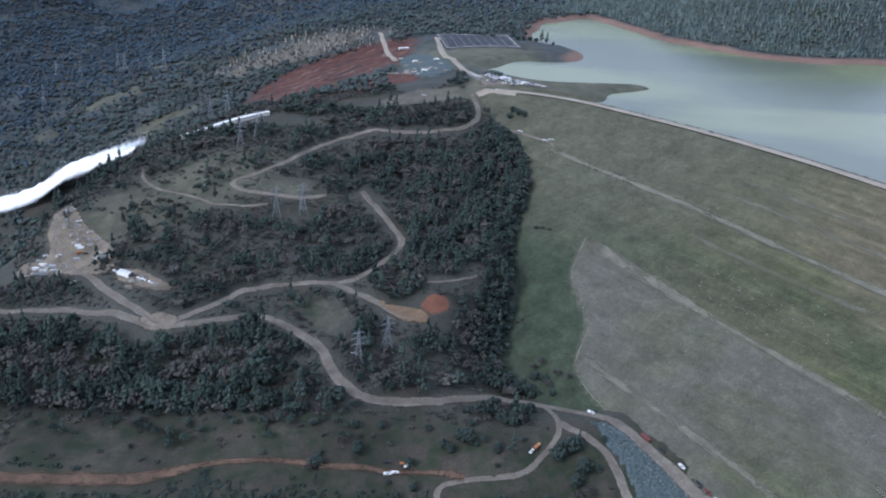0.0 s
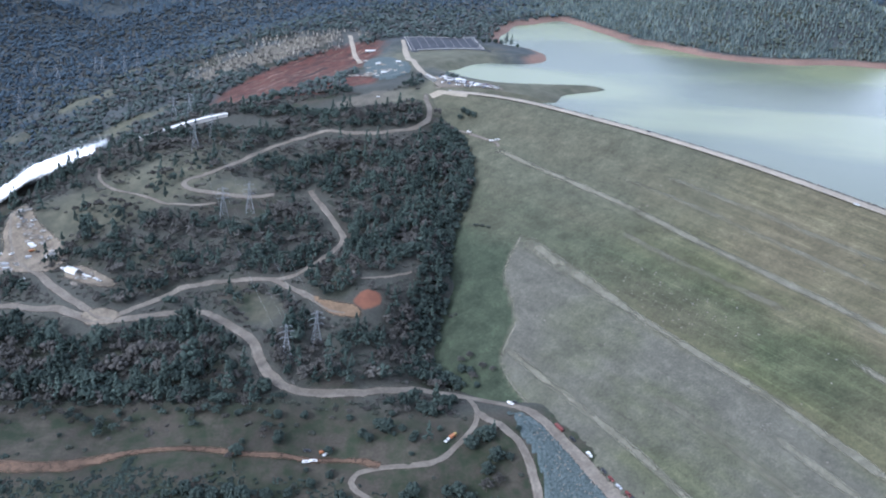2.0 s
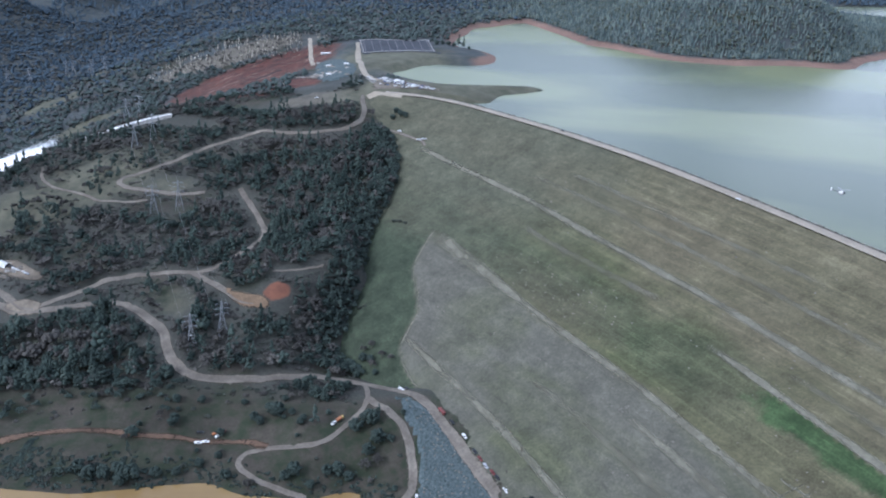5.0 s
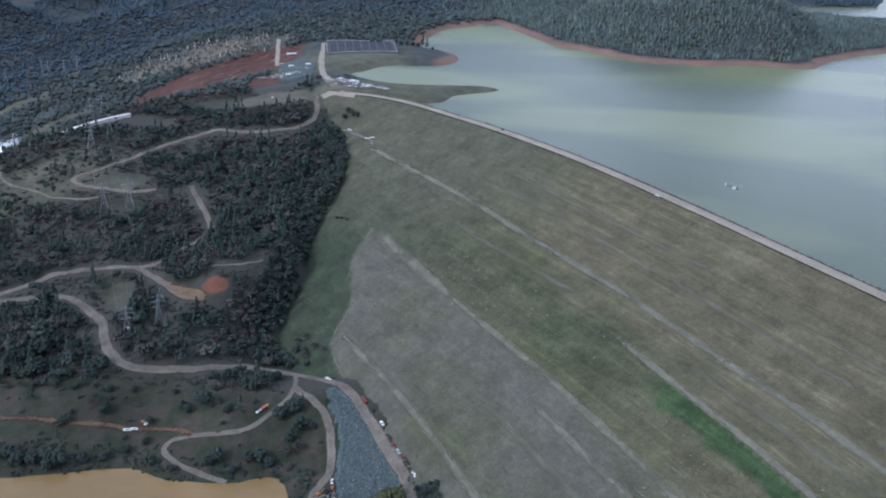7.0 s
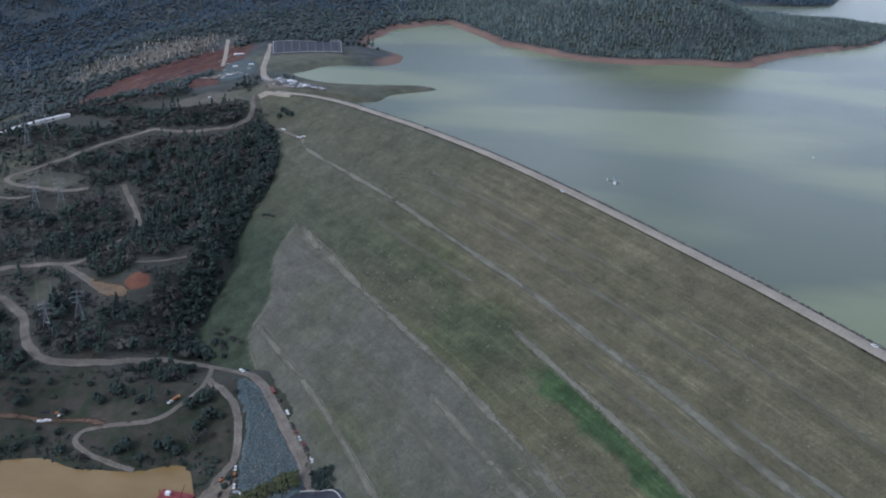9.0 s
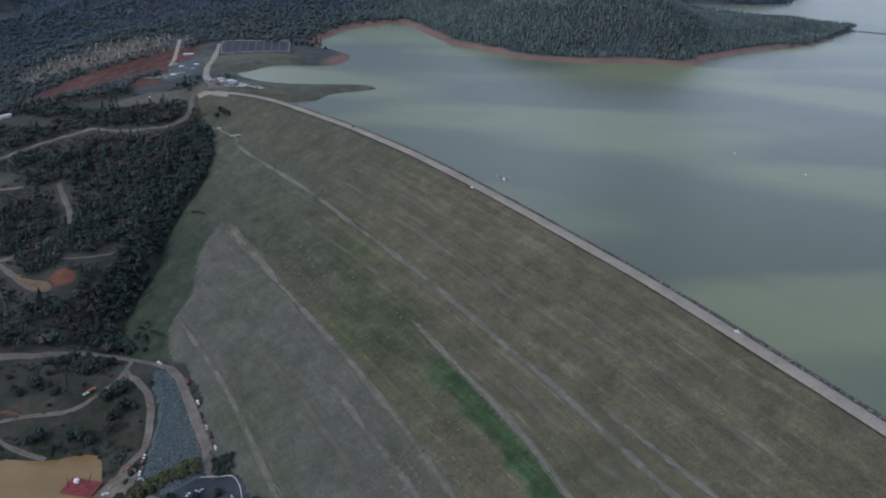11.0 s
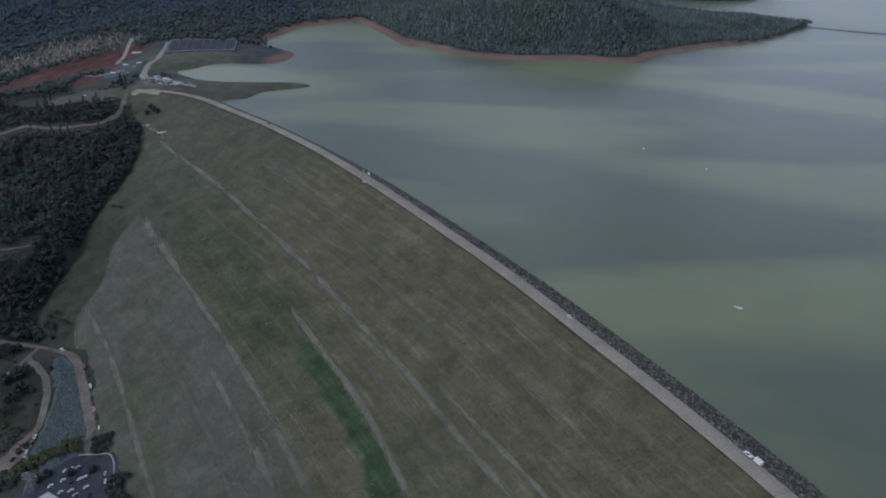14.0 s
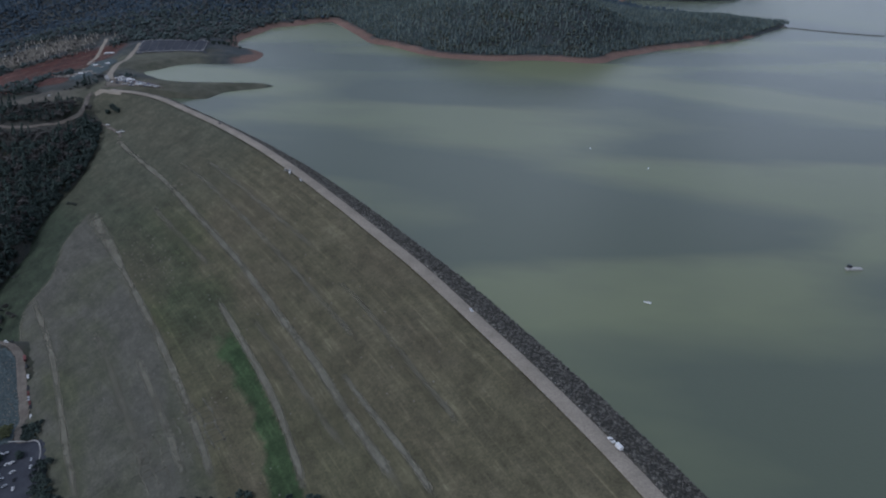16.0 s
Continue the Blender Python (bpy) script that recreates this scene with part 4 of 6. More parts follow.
def planting(name, rng, x, y, size, kind, count, mat, label, base=(ICO_V, ICO_F), protos=14, tall=1.0, sink=0.1):
    """One stretch of wood or brush, as one mesh."""
    if not len(x):
        return None
    z = surface(x, y)
    shapes = [crown_of(rng, kind, count, base) for _ in range(protos)]
    pick = rng.randint(0, protos, len(x))
    a = rng.uniform(0, 6.283, len(x))
    vs, fs, tones, k = [], [], [], 0
    for p in range(protos):
        i = np.where(pick == p)[0]
        if not len(i):
            continue
        v, f = shapes[p]
        c, s = np.cos(a[i])[:, None], np.sin(a[i])[:, None]
        vx, vy = v[None, :, 0] * c - v[None, :, 1] * s, v[None, :, 0] * s + v[None, :, 1] * c
        w = size[i][:, None]
        vv = np.stack([vx * w + x[i][:, None], vy * w + y[i][:, None], (v[None, :, 2] - sink) * w * tall + z[i][:, None]], -1)
        vs.append(vv.reshape(-1, 3))
        tones.append(np.repeat(rng.uniform(0, 1, len(i)), len(v)))
        fs.append((f[None] + (k + np.arange(len(i)) * len(v))[:, None, None]).reshape(-1, 3))
        k += vv.shape[0] * vv.shape[1]
    ob = new(name, mesh_of(name, np.vstack(vs), np.vstack(fs), mat, True, {"tone": np.concatenate(tones)}))
    return tagged(ob, label, "trees" if kind != "brush" else "brush", kind="stuff")


rng = np.random.RandomState(7)


def hillside(x, y):
    """Where the wooded hill west of the dam lies: land, masks and the thickness of the wood there."""
    z, inside, inland = land(x, y)
    ok = ((inside < -3) | (y > 1075)) & (inland > 12) & ((z > POOL + 2) | (x < -480) | (y > 1000)) & ~open_ground(x, y)
    thick = wave_noise(x, y, 90, 41, 3)
    return ok, thick, z


# the wooded hill: evergreen oaks, grey pines, bare oaks and brush
OCT = (OCT_V, OCT_F)
x, y = scattered(rng, -480, 532, 86, 1075, 5.1)
ok, thick, _ = hillside(x, y)
east = ramp(x, -170, 20) * ramp(y, 600, 680)
r = rng.uniform(0, 1, len(x))
band = ((y < 628) & (x < -40)) * 0.25
slope = blob(x, y, -285, 838, 120, 62, 35, 0.45)          # open grassy slope above the works yard
dense = thick + 1.2 * east + band - 1.5 * slope
tree = ok & (r < 0.20 + 0.58 * ramp(dense, -0.40, 0.75)) & ~open_ground(x, y + 7) & ~open_ground(x, y + 14)
kind_r = rng.uniform(0, 1, len(x)) * 0.55 + 0.225 + 0.42 * wave_noise(x, y, 75, 43, 2) - 0.03 * (band > 0)
sz = rng.uniform(5.0, 11.0, len(x)) * (1 + 0.25 * wave_noise(x, y, 45, 49, 2)) * (1 + 0.25 * (band > 0) * rng.uniform(0.2, 2.0, len(x)))
m = tree & (kind_r < 0.39)
planting("oak_wood", rng, x[m], y[m], sz[m], "oak", 22, oak_leaf, "dense dark evergreen oaks covering the hillside", OCT, 24, 1.4)
m = tree & (kind_r >= 0.39) & (kind_r < 0.53)
planting("pine_wood", rng, x[m], y[m], sz[m] * 0.85, "pine", 28, pine_leaf, "scattered grey-green foothill pines among the oaks", OCT, 24, 1.3)
m = tree & (kind_r >= 0.53)
planting("bare_wood", rng, x[m], y[m], sz[m] * 0.95, "oak", 18, bare_twig, "leafless grey-brown winter oaks on the slope", OCT, 20, 1.25)
m = ok & ~tree & (r < 0.97 - 0.62 * slope)
b_kind = rng.uniform(0, 1, len(x)) + 0.5 * wave_noise(x, y, 40, 47, 2)
mm = m & (b_kind < 0.5)
planting("brush", rng, x[mm], y[mm], rng.uniform(3.0, 6.4, mm.sum()), "brush", 10, brush_leaf, "low olive scrub between the trees", OCT)
mm = m & (b_kind >= 0.5)
planting("dry_brush", rng, x[mm], y[mm], rng.uniform(3.4, 6.8, mm.sum()), "brush", 12, bare_twig, "dry grey-brown brush between the trees", OCT)

# close wall of oaks where the wood meets the embankment
x, y = scattered(rng, 0, 588, 92, 965, 4.6)
_, edge_d, _ = land(x, y)
m = ~open_ground(x, y) & (edge_d > -24) & (edge_d < 2.5) & (rng.uniform(0, 1, len(x)) < 0.8)
planting("oak_wood", rng, x[m], y[m], rng.uniform(5.5, 10.0, m.sum()), "oak", 22, oak_leaf, "close dark oaks along the edge of the dam face", OCT, 20, 1.4)

# slopes north and west of it
x, y = scattered(rng, -1250, 760, 330, 2250, 7.4)
ok, thick, z = hillside(x, y)
ok &= ~((x > -480) & (y < 1075)) & ((x < 60) | (y > 1480)) & (rng.uniform(0, 1, len(x)) < 1 - ramp(x, 60, 330))
r, kr = rng.uniform(0, 1, len(x)), rng.uniform(0, 1, len(x))
pale = blob(x, y, -255, 1440, 150, 60, 28, 0.4)
tree = ok & (r < 0.30 + 0.65 * ramp(thick, -0.5, 0.35) + 0.3 * ramp(y, 1450, 1700)) & (pale < 0.4)
# share of haze-blue crowns, growing with distance
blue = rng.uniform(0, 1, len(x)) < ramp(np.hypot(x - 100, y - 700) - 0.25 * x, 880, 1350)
sz = rng.uniform(4.2, 9.5, len(x))
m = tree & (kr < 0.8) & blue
planting("hazed_far_wood", rng, x[m], y[m], sz[m], "oak", 3, hazed_leaf, "forest on the mountain flank, tinted blue for haze", OCT)
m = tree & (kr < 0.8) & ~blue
planting("far_oak_wood", rng, x[m], y[m], sz[m], "oak", 3, hazed_oak_leaf, "dark oak woods on the farther slopes", (OCT_V, OCT_F))
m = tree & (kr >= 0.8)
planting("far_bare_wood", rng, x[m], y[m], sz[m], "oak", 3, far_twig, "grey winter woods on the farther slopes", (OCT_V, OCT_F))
m = ok & ~tree & (pale < 0.4)
planting("far_brush", rng, x[m], y[m], sz[m] * 0.6, "brush", 3, brush_leaf, "low scrub on the farther slopes", (OCT_V, OCT_F))
m = ok & (pale >= 0.4) & (r < 0.35)
planting("bare_wood", rng, x[m], y[m], sz[m] * 0.7, "oak", 10, bare_twig, "thin grey winter wood among the dead snags", (OCT_V, OCT_F))
m = ok & (pale >= 0.3) & (r > 0.35) & (r < 0.85)
planting("pale_brush", rng, x[m], y[m], sz[m] * (0.26 + 0.2 * rng.uniform(0, 1, m.sum())), "pine", 6, dead_wood, "pale bleached snags above the red cutting", (OCT_V, OCT_F), tall=1.6)

# mountains behind
x, y = scattered(rng, -1750, 2150, 1150, 3200, 12.5)
z, inside, inland = land(x, y)
m = (inland > 20) & (rng.uniform(0, 1, len(x)) < 0.93) & (np.abs(x + 150) < 0.5 * y + 250)
planting("mountain_wood", rng, x[m], y[m], rng.uniform(8, 14, m.sum()), "fir", 2, hazed_leaf, "dark forest covering the mountains behind", OCT, 30, 0.75)

# conifer hill across the water
x, y = scattered(rng, 60, 1440, 1500, 2260, 5.3)
z, inside, inland = land(x, y)
ok = (inland > np.where(x > 1120, 9, 21)) & (rng.uniform(0, 1, len(x)) < ramp(x, 60, 330))
r = rng.uniform(0, 1, len(x)) + 0.22 * wave_noise(x, y, 130, 71, 2)
m = ok & (r < 0.72)
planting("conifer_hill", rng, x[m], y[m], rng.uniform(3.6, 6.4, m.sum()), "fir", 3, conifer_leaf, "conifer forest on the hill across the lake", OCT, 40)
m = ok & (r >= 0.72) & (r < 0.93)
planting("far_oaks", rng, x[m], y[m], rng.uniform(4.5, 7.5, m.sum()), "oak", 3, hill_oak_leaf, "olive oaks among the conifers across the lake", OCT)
# wooded ridge beyond the channel
x, y = scattered(rng, 900, 2430, 1500, 2760, 11.0)
z, inside, inland = land(x, y)
m = inland > 8
planting("ridge_wood", rng, x[m], y[m], rng.uniform(8, 12, m.sum()), "fir", 2, hazed_leaf, "dark conifers on the ridge beyond the channel", OCT, 20)

# ---------------------------------------------------------------- single trees
def tree_proto(kind, width, mat, count, seed, name):
    def build():
        r = np.random.RandomState(seed)
        root = new(name)
        v, f = trunk_of(r, 0.34 if kind != "pine" else 0.6, 0.035)
        child(new("trunk", mesh_of("trunk", v * width, f, bark, True)), root)
        v, f = crown_of(r, kind, count, (OCT_V, OCT_F))
        child(new("crown", mesh_of("crown", v * width * (1, 1, 1.1 if kind != "pine" else 1.3), f, mat, True, {"tone": np.full(len(v), r.uniform(0.2, 0.8))})), root)
        return root
    return build


TREES = {}


def tree_at(kind, x, y, size, r):
    protos = {"oak": ("full", oak_leaf, "dark round evergreen oak standing on the meadow", 90),
              "pine": ("pine", pine_leaf, "slender grey-green foothill pine", 46),
              "bare": ("oak", bare_twig, "leafless grey winter oak", 46),
              "shrub": ("brush", brush_leaf, "low olive shrub on the meadow", 22)}
    shape, mat, label, count = protos[kind]
    seed = r.randint(5)
    m = pose(x, y, float(surface([x], [y])[0]) - 0.1, 0, 0, r.uniform(0, 360)) @ Matrix.Diagonal((size, size, size, 1))
    key = (kind, seed)
    if key not in TREES:
        TREES[key] = tree_proto(shape, 1.0, mat, count, 100 + seed, "tree" if kind != "shrub" else "shrub")()
        ob = TREES[key]
        ob.matrix_basis = m
    else:
        ob = copy_thing(TREES[key], Matrix.Identity(4))
        ob.matrix_basis = m
    tagged(ob, label, "tree" if kind != "shrub" else "shrub", "trees of the meadow" if kind != "shrub" else "shrubs of the meadow")


r = np.random.RandomState(77)
for kind, x, y, s in (("oak", 28, 509, 13), ("oak", 22, 513, 11), ("oak", 11, 505, 9), ("oak", 16, 501, 8), ("pine", 60, 498, 8), ("oak", 52, 456, 12), ("oak", 46, 452, 9),
                      ("oak", 84, 462, 12), ("oak", 76, 460, 10), ("oak", 92, 459, 9), ("oak", 103, 504, 14), ("oak", 92, 497, 13), ("oak", 110, 488, 13), ("oak", 104, 478, 11), ("oak", 98, 506, 10),
                      ("oak", 54, 534, 12), ("oak", 62, 531, 9), ("oak", 71, 553, 10), ("oak", 76, 556, 9), ("oak", 64, 556, 8), ("oak", -71, 543, 14), ("oak", -48, 449, 9), ("oak", -78, 483, 11),
                      ("oak", -129, 532, 13), ("oak", -121, 536, 11), ("oak", -50, 493, 9), ("oak", -50, 498, 8), ("oak", -84, 442, 12), ("oak", -74, 446, 13), ("oak", -64, 444, 14), ("oak", -70, 438, 11),
                      ("oak", -94, 440, 12), ("oak", -104, 446, 11), ("pine", -112, 440, 8), ("oak", -55, 519, 8), ("oak", -106, 530, 10), ("oak", -140, 533, 12), ("bare", 104, 466, 11), ("bare", 112, 470, 10),
                      ("oak", -20, 462, 8), ("oak", -8, 470, 7), ("oak", 2, 452, 9), ("oak", -34, 452, 8), ("bare", 20, 444, 8), ("oak", 66, 448, 8), ("oak", 83, 604, 9), ("oak", 90, 600, 8), ("oak", 74, 600, 8),
                      ("oak", 204, 372, 8), ("oak", 219, 377, 8), ("oak", 186, 372, 8), ("oak", 180, 366, 9), ("oak", 76, 986, 9), ("oak", 70, 993, 9), ("oak", 82, 980, 8), ("oak", 66, 984, 8),
                      ("shrub", 90, 784, 6), ("shrub", 96, 780, 6), ("shrub", 103, 775, 5), ("shrub", 71, 671, 5), ("shrub", 75, 672, 4), ("bare", 82, 613, 8), ("bare", 89, 615, 9), ("bare", 100, 600, 8), ("bare", 92, 592, 9), ("bare", 108, 594, 7), ("oak", 96, 584, 6), ("oak", 80, 586, 7), 
                      ("pine", 88, 1418, 9), ("oak", 96, 1420, 9), ("oak", 106, 1424, 8), ("oak", 116, 1420, 9), ("oak", 126, 1416, 8),
                      ("pine", 134, 1410, 9), ("pine", 142, 1404, 8), ("oak", 152, 1396, 6)):
    tree_at(kind, x, y, s, r)
tx, ty = scattered(r, -330, 400, 150, 536, 12)
tz, t_in, _ = land(tx, ty)
ok = (tz > POOL + 1.5) & (t_in < -6) & ~open_ground(tx, ty) & (r.rand(len(tx)) < 0.20 + 0.4 * ramp(wave_noise(tx, ty, 70, 51), -0.2, 0.8))
for x, y in list(zip(tx[ok], ty[ok]))[:200]:
    k = r.rand()
    if k < 0.4:
        tree_at("oak", x, y, r.uniform(3.5, 7.5), r)
    elif k < 0.46:
        tree_at("pine", x, y, r.uniform(4.0, 7.0), r)
    elif k < 0.58:
        tree_at("bare", x, y, r.uniform(4.0, 7.5), r)
    else:
        tree_at("shrub", x, y, r.uniform(2.5, 5.5), r)
# scrub thickening towards the water's edge
tx, ty = scattered(r, -330, 425, 150, 470, 4.2)
tz, t_in, _ = land(tx, ty)
ok = (tz > POOL + 0.1) & (tz < POOL + 7) & (t_in < -6) & ~open_ground(tx, ty) & (r.rand(len(tx)) < 0.45 + 0.55 * ramp(wave_noise(tx, ty, 26, 59), -0.3, 0.3))
planting("bank_brush", r, tx[ok], ty[ok], r.uniform(3.0, 6.0, ok.sum()), "brush", 9, oak_leaf, "dense dark scrub along the muddy bank", (OCT_V, OCT_F))

# eroded gully below the red track
gy_ = np.concatenate([r.uniform(438, 478, 70), r.uniform(440, 462, 40)])
gx_ = np.concatenate([-153 + r.normal(0, 1.6, 70), r.uniform(-175, -120, 40)])
planting("gully_brush", r, gx_, gy_, r.uniform(2.0, 4.2, 110), "brush", 9, oak_leaf, "dark scrub in the eroded gully", OCT)

# loose wood running out onto the meadow below the hill
tx, ty = scattered(r, -340, 500, -56, 540, 6.0)
ok = ~open_ground(tx, ty) & (r.rand(len(tx)) < 0.15 + 0.5 * ramp(ty + 14 * wave_noise(tx, ty, 45, 57), 502, 534))
kind = r.rand(len(tx))
m = ok & (kind < 0.5)
planting("oak_wood", r, tx[m], ty[m], r.uniform(5.5, 9.5, m.sum()), "oak", 30, oak_leaf, "loose dark oaks at the foot of the hill", (OCT_V, OCT_F))
m = ok & (kind >= 0.5)
planting("dry_brush", r, tx[m], ty[m], r.uniform(4.0, 8.0, m.sum()), "brush", 12, bare_twig, "dry grey-brown brush at the foot of the hill", (OCT_V, OCT_F))

# thicket between the rockfill and the lower car park
hedge_leaf = foliage("thicket leaves", (0.048, 0.058, 0.026), (0.105, 0.112, 0.052))
hx, hy = scattered(r, 150, 380, 214, 412, 3.0)
band = np.abs(near_line(hx, hy, smooth_line([(152, 386), (172, 390), (190, 397), (206, 405)], 8))[1])
ok = (band < 7.5) & ~open_ground(hx, hy)
planting("thicket", r, hx[ok], hy[ok], r.uniform(5, 8, ok.sum()), "oak", 30, hedge_leaf, "olive-green thicket beside the lower car park", (OCT_V, OCT_F))
hx, hy = scattered(r, 140, 368, 164, 394, 4.0)
planting("thicket", r, hx, hy, r.uniform(3.5, 6.5, len(hx)), "oak", 26, oak_leaf, "dark scrub between the landing and the car park", (OCT_V, OCT_F))
hx, hy = scattered(r, 210, 396, 224, 412, 3.0)
planting("thicket", r, hx, hy, r.uniform(4, 7, len(hx)), "oak", 30, oak_leaf, "dark thicket at the foot of the dam face", (OCT_V, OCT_F))
hx, hy = scattered(r, 238, 300, 300, 366, 4.0)
band = np.abs(near_line(hx, hy, smooth_line([(244, 366), (252, 340), (270, 316), (298, 280)], 8))[1])
ok = band < 7
planting("thicket", r, hx[ok], hy[ok], r.uniform(5, 8.5, ok.sum()), "oak", 30, oak_leaf, "dark trees along the foot of the dam face", (OCT_V, OCT_F))

hx, hy = scattered(r, 250, 245, 480, 338, 4.4)
band = near_line(hx, hy, smooth_line([(250, 324), (275, 318), (305, 308), (345, 294), (400, 281), (470, 257)], 8))[1]
ok = (band < 3 * wave_noise(hx, hy, 34, 83, 2)) & (band > -34) & (r.rand(len(hx)) < 0.8)
planting("oak_wood", r, hx[ok], hy[ok], r.uniform(5, 9, ok.sum()), "oak", 20, oak_leaf, "dark oaks where the dam face meets the near bank", OCT)

# ---------------------------------------------------------------- small building tools
def box(bm, sx, sy, sz, at=(0, 0, 0), taper=1.0, turn=0.0, lean=0.0):
    """A block with its foot at `at`; taper narrows its top."""
    m = pose(*at, lean, 0, turn) @ Matrix.Translation((0, 0, sz / 2)) @ Matrix.Diagonal((sx, sy, sz, 1))
    made = bmesh.ops.create_cube(bm, size=1, matrix=m)["verts"]
    if taper != 1.0:
        up = (m.to_3x3() @ Vector((0, 0, 1))).normalized()
        mid = m.translation
        for v in made:
            if (v.co - mid).dot(up) > 0:
                c = mid + up * (v.co - mid).dot(up)
                v.co = c + (v.co - c) * taper
    return made


def tube(bm, a, b, ra, rb=None, seg=8):
    """A round bar from a to b."""
    a, b = Vector(a), Vector(b)
    d = b - a
    m = Matrix.Translation((a + b) / 2) @ d.to_track_quat("Z", "Y").to_matrix().to_4x4()
    bmesh.ops.create_cone(bm, cap_ends=True, segments=seg, radius1=ra, radius2=ra if rb is None else rb, depth=d.length, matrix=m)


def part(name, bm, mat, parent, label="", bevel=0.0):
    """Links a bmesh as one part under its thing."""
    if bevel:
        bmesh.ops.bevel(bm, geom=list(bm.edges), offset=bevel, segments=1, affect="EDGES")
    me = bpy.data.meshes.new(name)
    bm.to_mesh(me)
    bm.free()
    me.materials.append(mat)
    ob = new(name, me)
    ob.parent = parent
    if label:
        ob["label"] = label
    return ob


def height(x, y, lift=0.0):
    return float(surface([x], [y])[0]) + lift


def put(ob, x, y, turn=0.0, lift=0.0, z=None):
    ob.matrix_basis = pose(x, y, height(x, y, lift) if z is None else z, 0, 0, turn)
    return ob


MADE = {}


def again(key, build, label, category, group, x, y, turn, lift=0.0, z=None):
    """The first of a kind is built, the rest are copies."""
    m = pose(x, y, height(x, y, lift) if z is None else z, 0, 0, turn)
    if key not in MADE:
        MADE[key] = build()
        MADE[key].matrix_basis = m
        ob = MADE[key]
    else:
        ob = copy_thing(MADE[key], m)
    return tagged(ob, label, category, group)


white_paint = paint("white paint", (0.78, 0.78, 0.76), 0.4)
silver_paint = paint("silver paint", (0.48, 0.49, 0.50), 0.35, 0.3)
dark_paint = paint("dark paint", (0.035, 0.037, 0.042), 0.35)
red_paint = paint("red paint", (0.17, 0.05, 0.045), 0.45)
barge_red = paint("faded red deck paint", (0.24, 0.055, 0.055), 0.7, wear=0.45, scale=0.3)
blue_paint = paint("blue paint", (0.06, 0.12, 0.25), 0.4)
orange_paint = paint("orange machine paint", (0.32, 0.13, 0.055), 0.5)
yellow_paint = paint("yellow machine paint", (0.36, 0.26, 0.10), 0.5)
rubber = paint("rubber", (0.02, 0.02, 0.021), 0.8)
dark_glass = paint("tinted glass", (0.015, 0.018, 0.022), 0.12, wear=0.05)
steel = paint("galvanised steel", (0.27, 0.285, 0.30), 0.5, 0.3)
timber = paint("weathered timber", (0.30, 0.265, 0.22), 0.85, wear=0.4)
concrete = earth("concrete", (0.33, 0.32, 0.30), (0.46, 0.45, 0.42), 0.2, fine=0.8)
canvas = paint("white canvas", (0.82, 0.82, 0.80), 0.8, wear=0.08)
foam_mat = earth("white water", (0.80, 0.82, 0.83), (0.90, 0.91, 0.91), 0.05, 0.7, 0.3)


# ---------------------------------------------------------------- vehicles
def wheels(root, xs, half, r):
    for wx in xs:
        for side in (-1, 1):
            bm = bmesh.new()
            tube(bm, (wx, side * (half - 0.12), r), (wx, side * (half + 0.12), r), r, seg=10)
            tyre = part("wheel", bm, rubber, root)
            bm = bmesh.new()
            tube(bm, (wx, side * (half + 0.10), r), (wx, side * (half + 0.14), r), r * 0.55, seg=8)
            part("rim", bm, steel, tyre)


def car(color):
    def build():
        root = new("car")
        bm = bmesh.new()
        box(bm, 4.5, 1.8, 0.62, (0, 0, 0.32), 0.96)
        part("body", bm, color, root, bevel=0.10)
        bm = bmesh.new()
        box(bm, 2.5, 1.66, 0.56, (-0.25, 0, 0.92), 0.80)
        cabin = part("cabin", bm, dark_glass, root, "dark tinted windows", 0.06)
        bm = bmesh.new()
        box(bm, 1.75, 1.34, 0.06, (-0.25, 0, 1.47))
        part("roof", bm, color, cabin, bevel=0.02)
        wheels(root, (-1.35, 1.4), 0.85, 0.33)
        return root
    return build


def pickup(color):
    def build():
        root = new("pickup")
        bm = bmesh.new()
        box(bm, 5.7, 1.95, 0.55, (0, 0, 0.5))
        box(bm, 1.5, 1.9, 0.35, (2.05, 0, 1.0), 0.93)
        part("body", bm, color, root, bevel=0.07)
        bm = bmesh.new()
        box(bm, 2.1, 1.8, 0.75, (0.35, 0, 1.03), 0.82)
        cab = part("cab", bm, dark_glass, root, "dark tinted windows", 0.06)
        bm = bmesh.new()
        box(bm, 1.6, 1.5, 0.06, (0.35, 0, 1.77))
        part("roof", bm, color, cab, bevel=0.02)
        bm = bmesh.new()
        for yy in (-0.92, 0.92):
            box(bm, 2.0, 0.1, 0.45, (-1.8, yy, 1.03))
        box(bm, 0.1, 1.9, 0.45, (-2.8, 0, 1.03))
        part("cargo_bed", bm, color, root)
        wheels(root, (-1.8, 1.85), 0.9, 0.4)
        return root
    return build


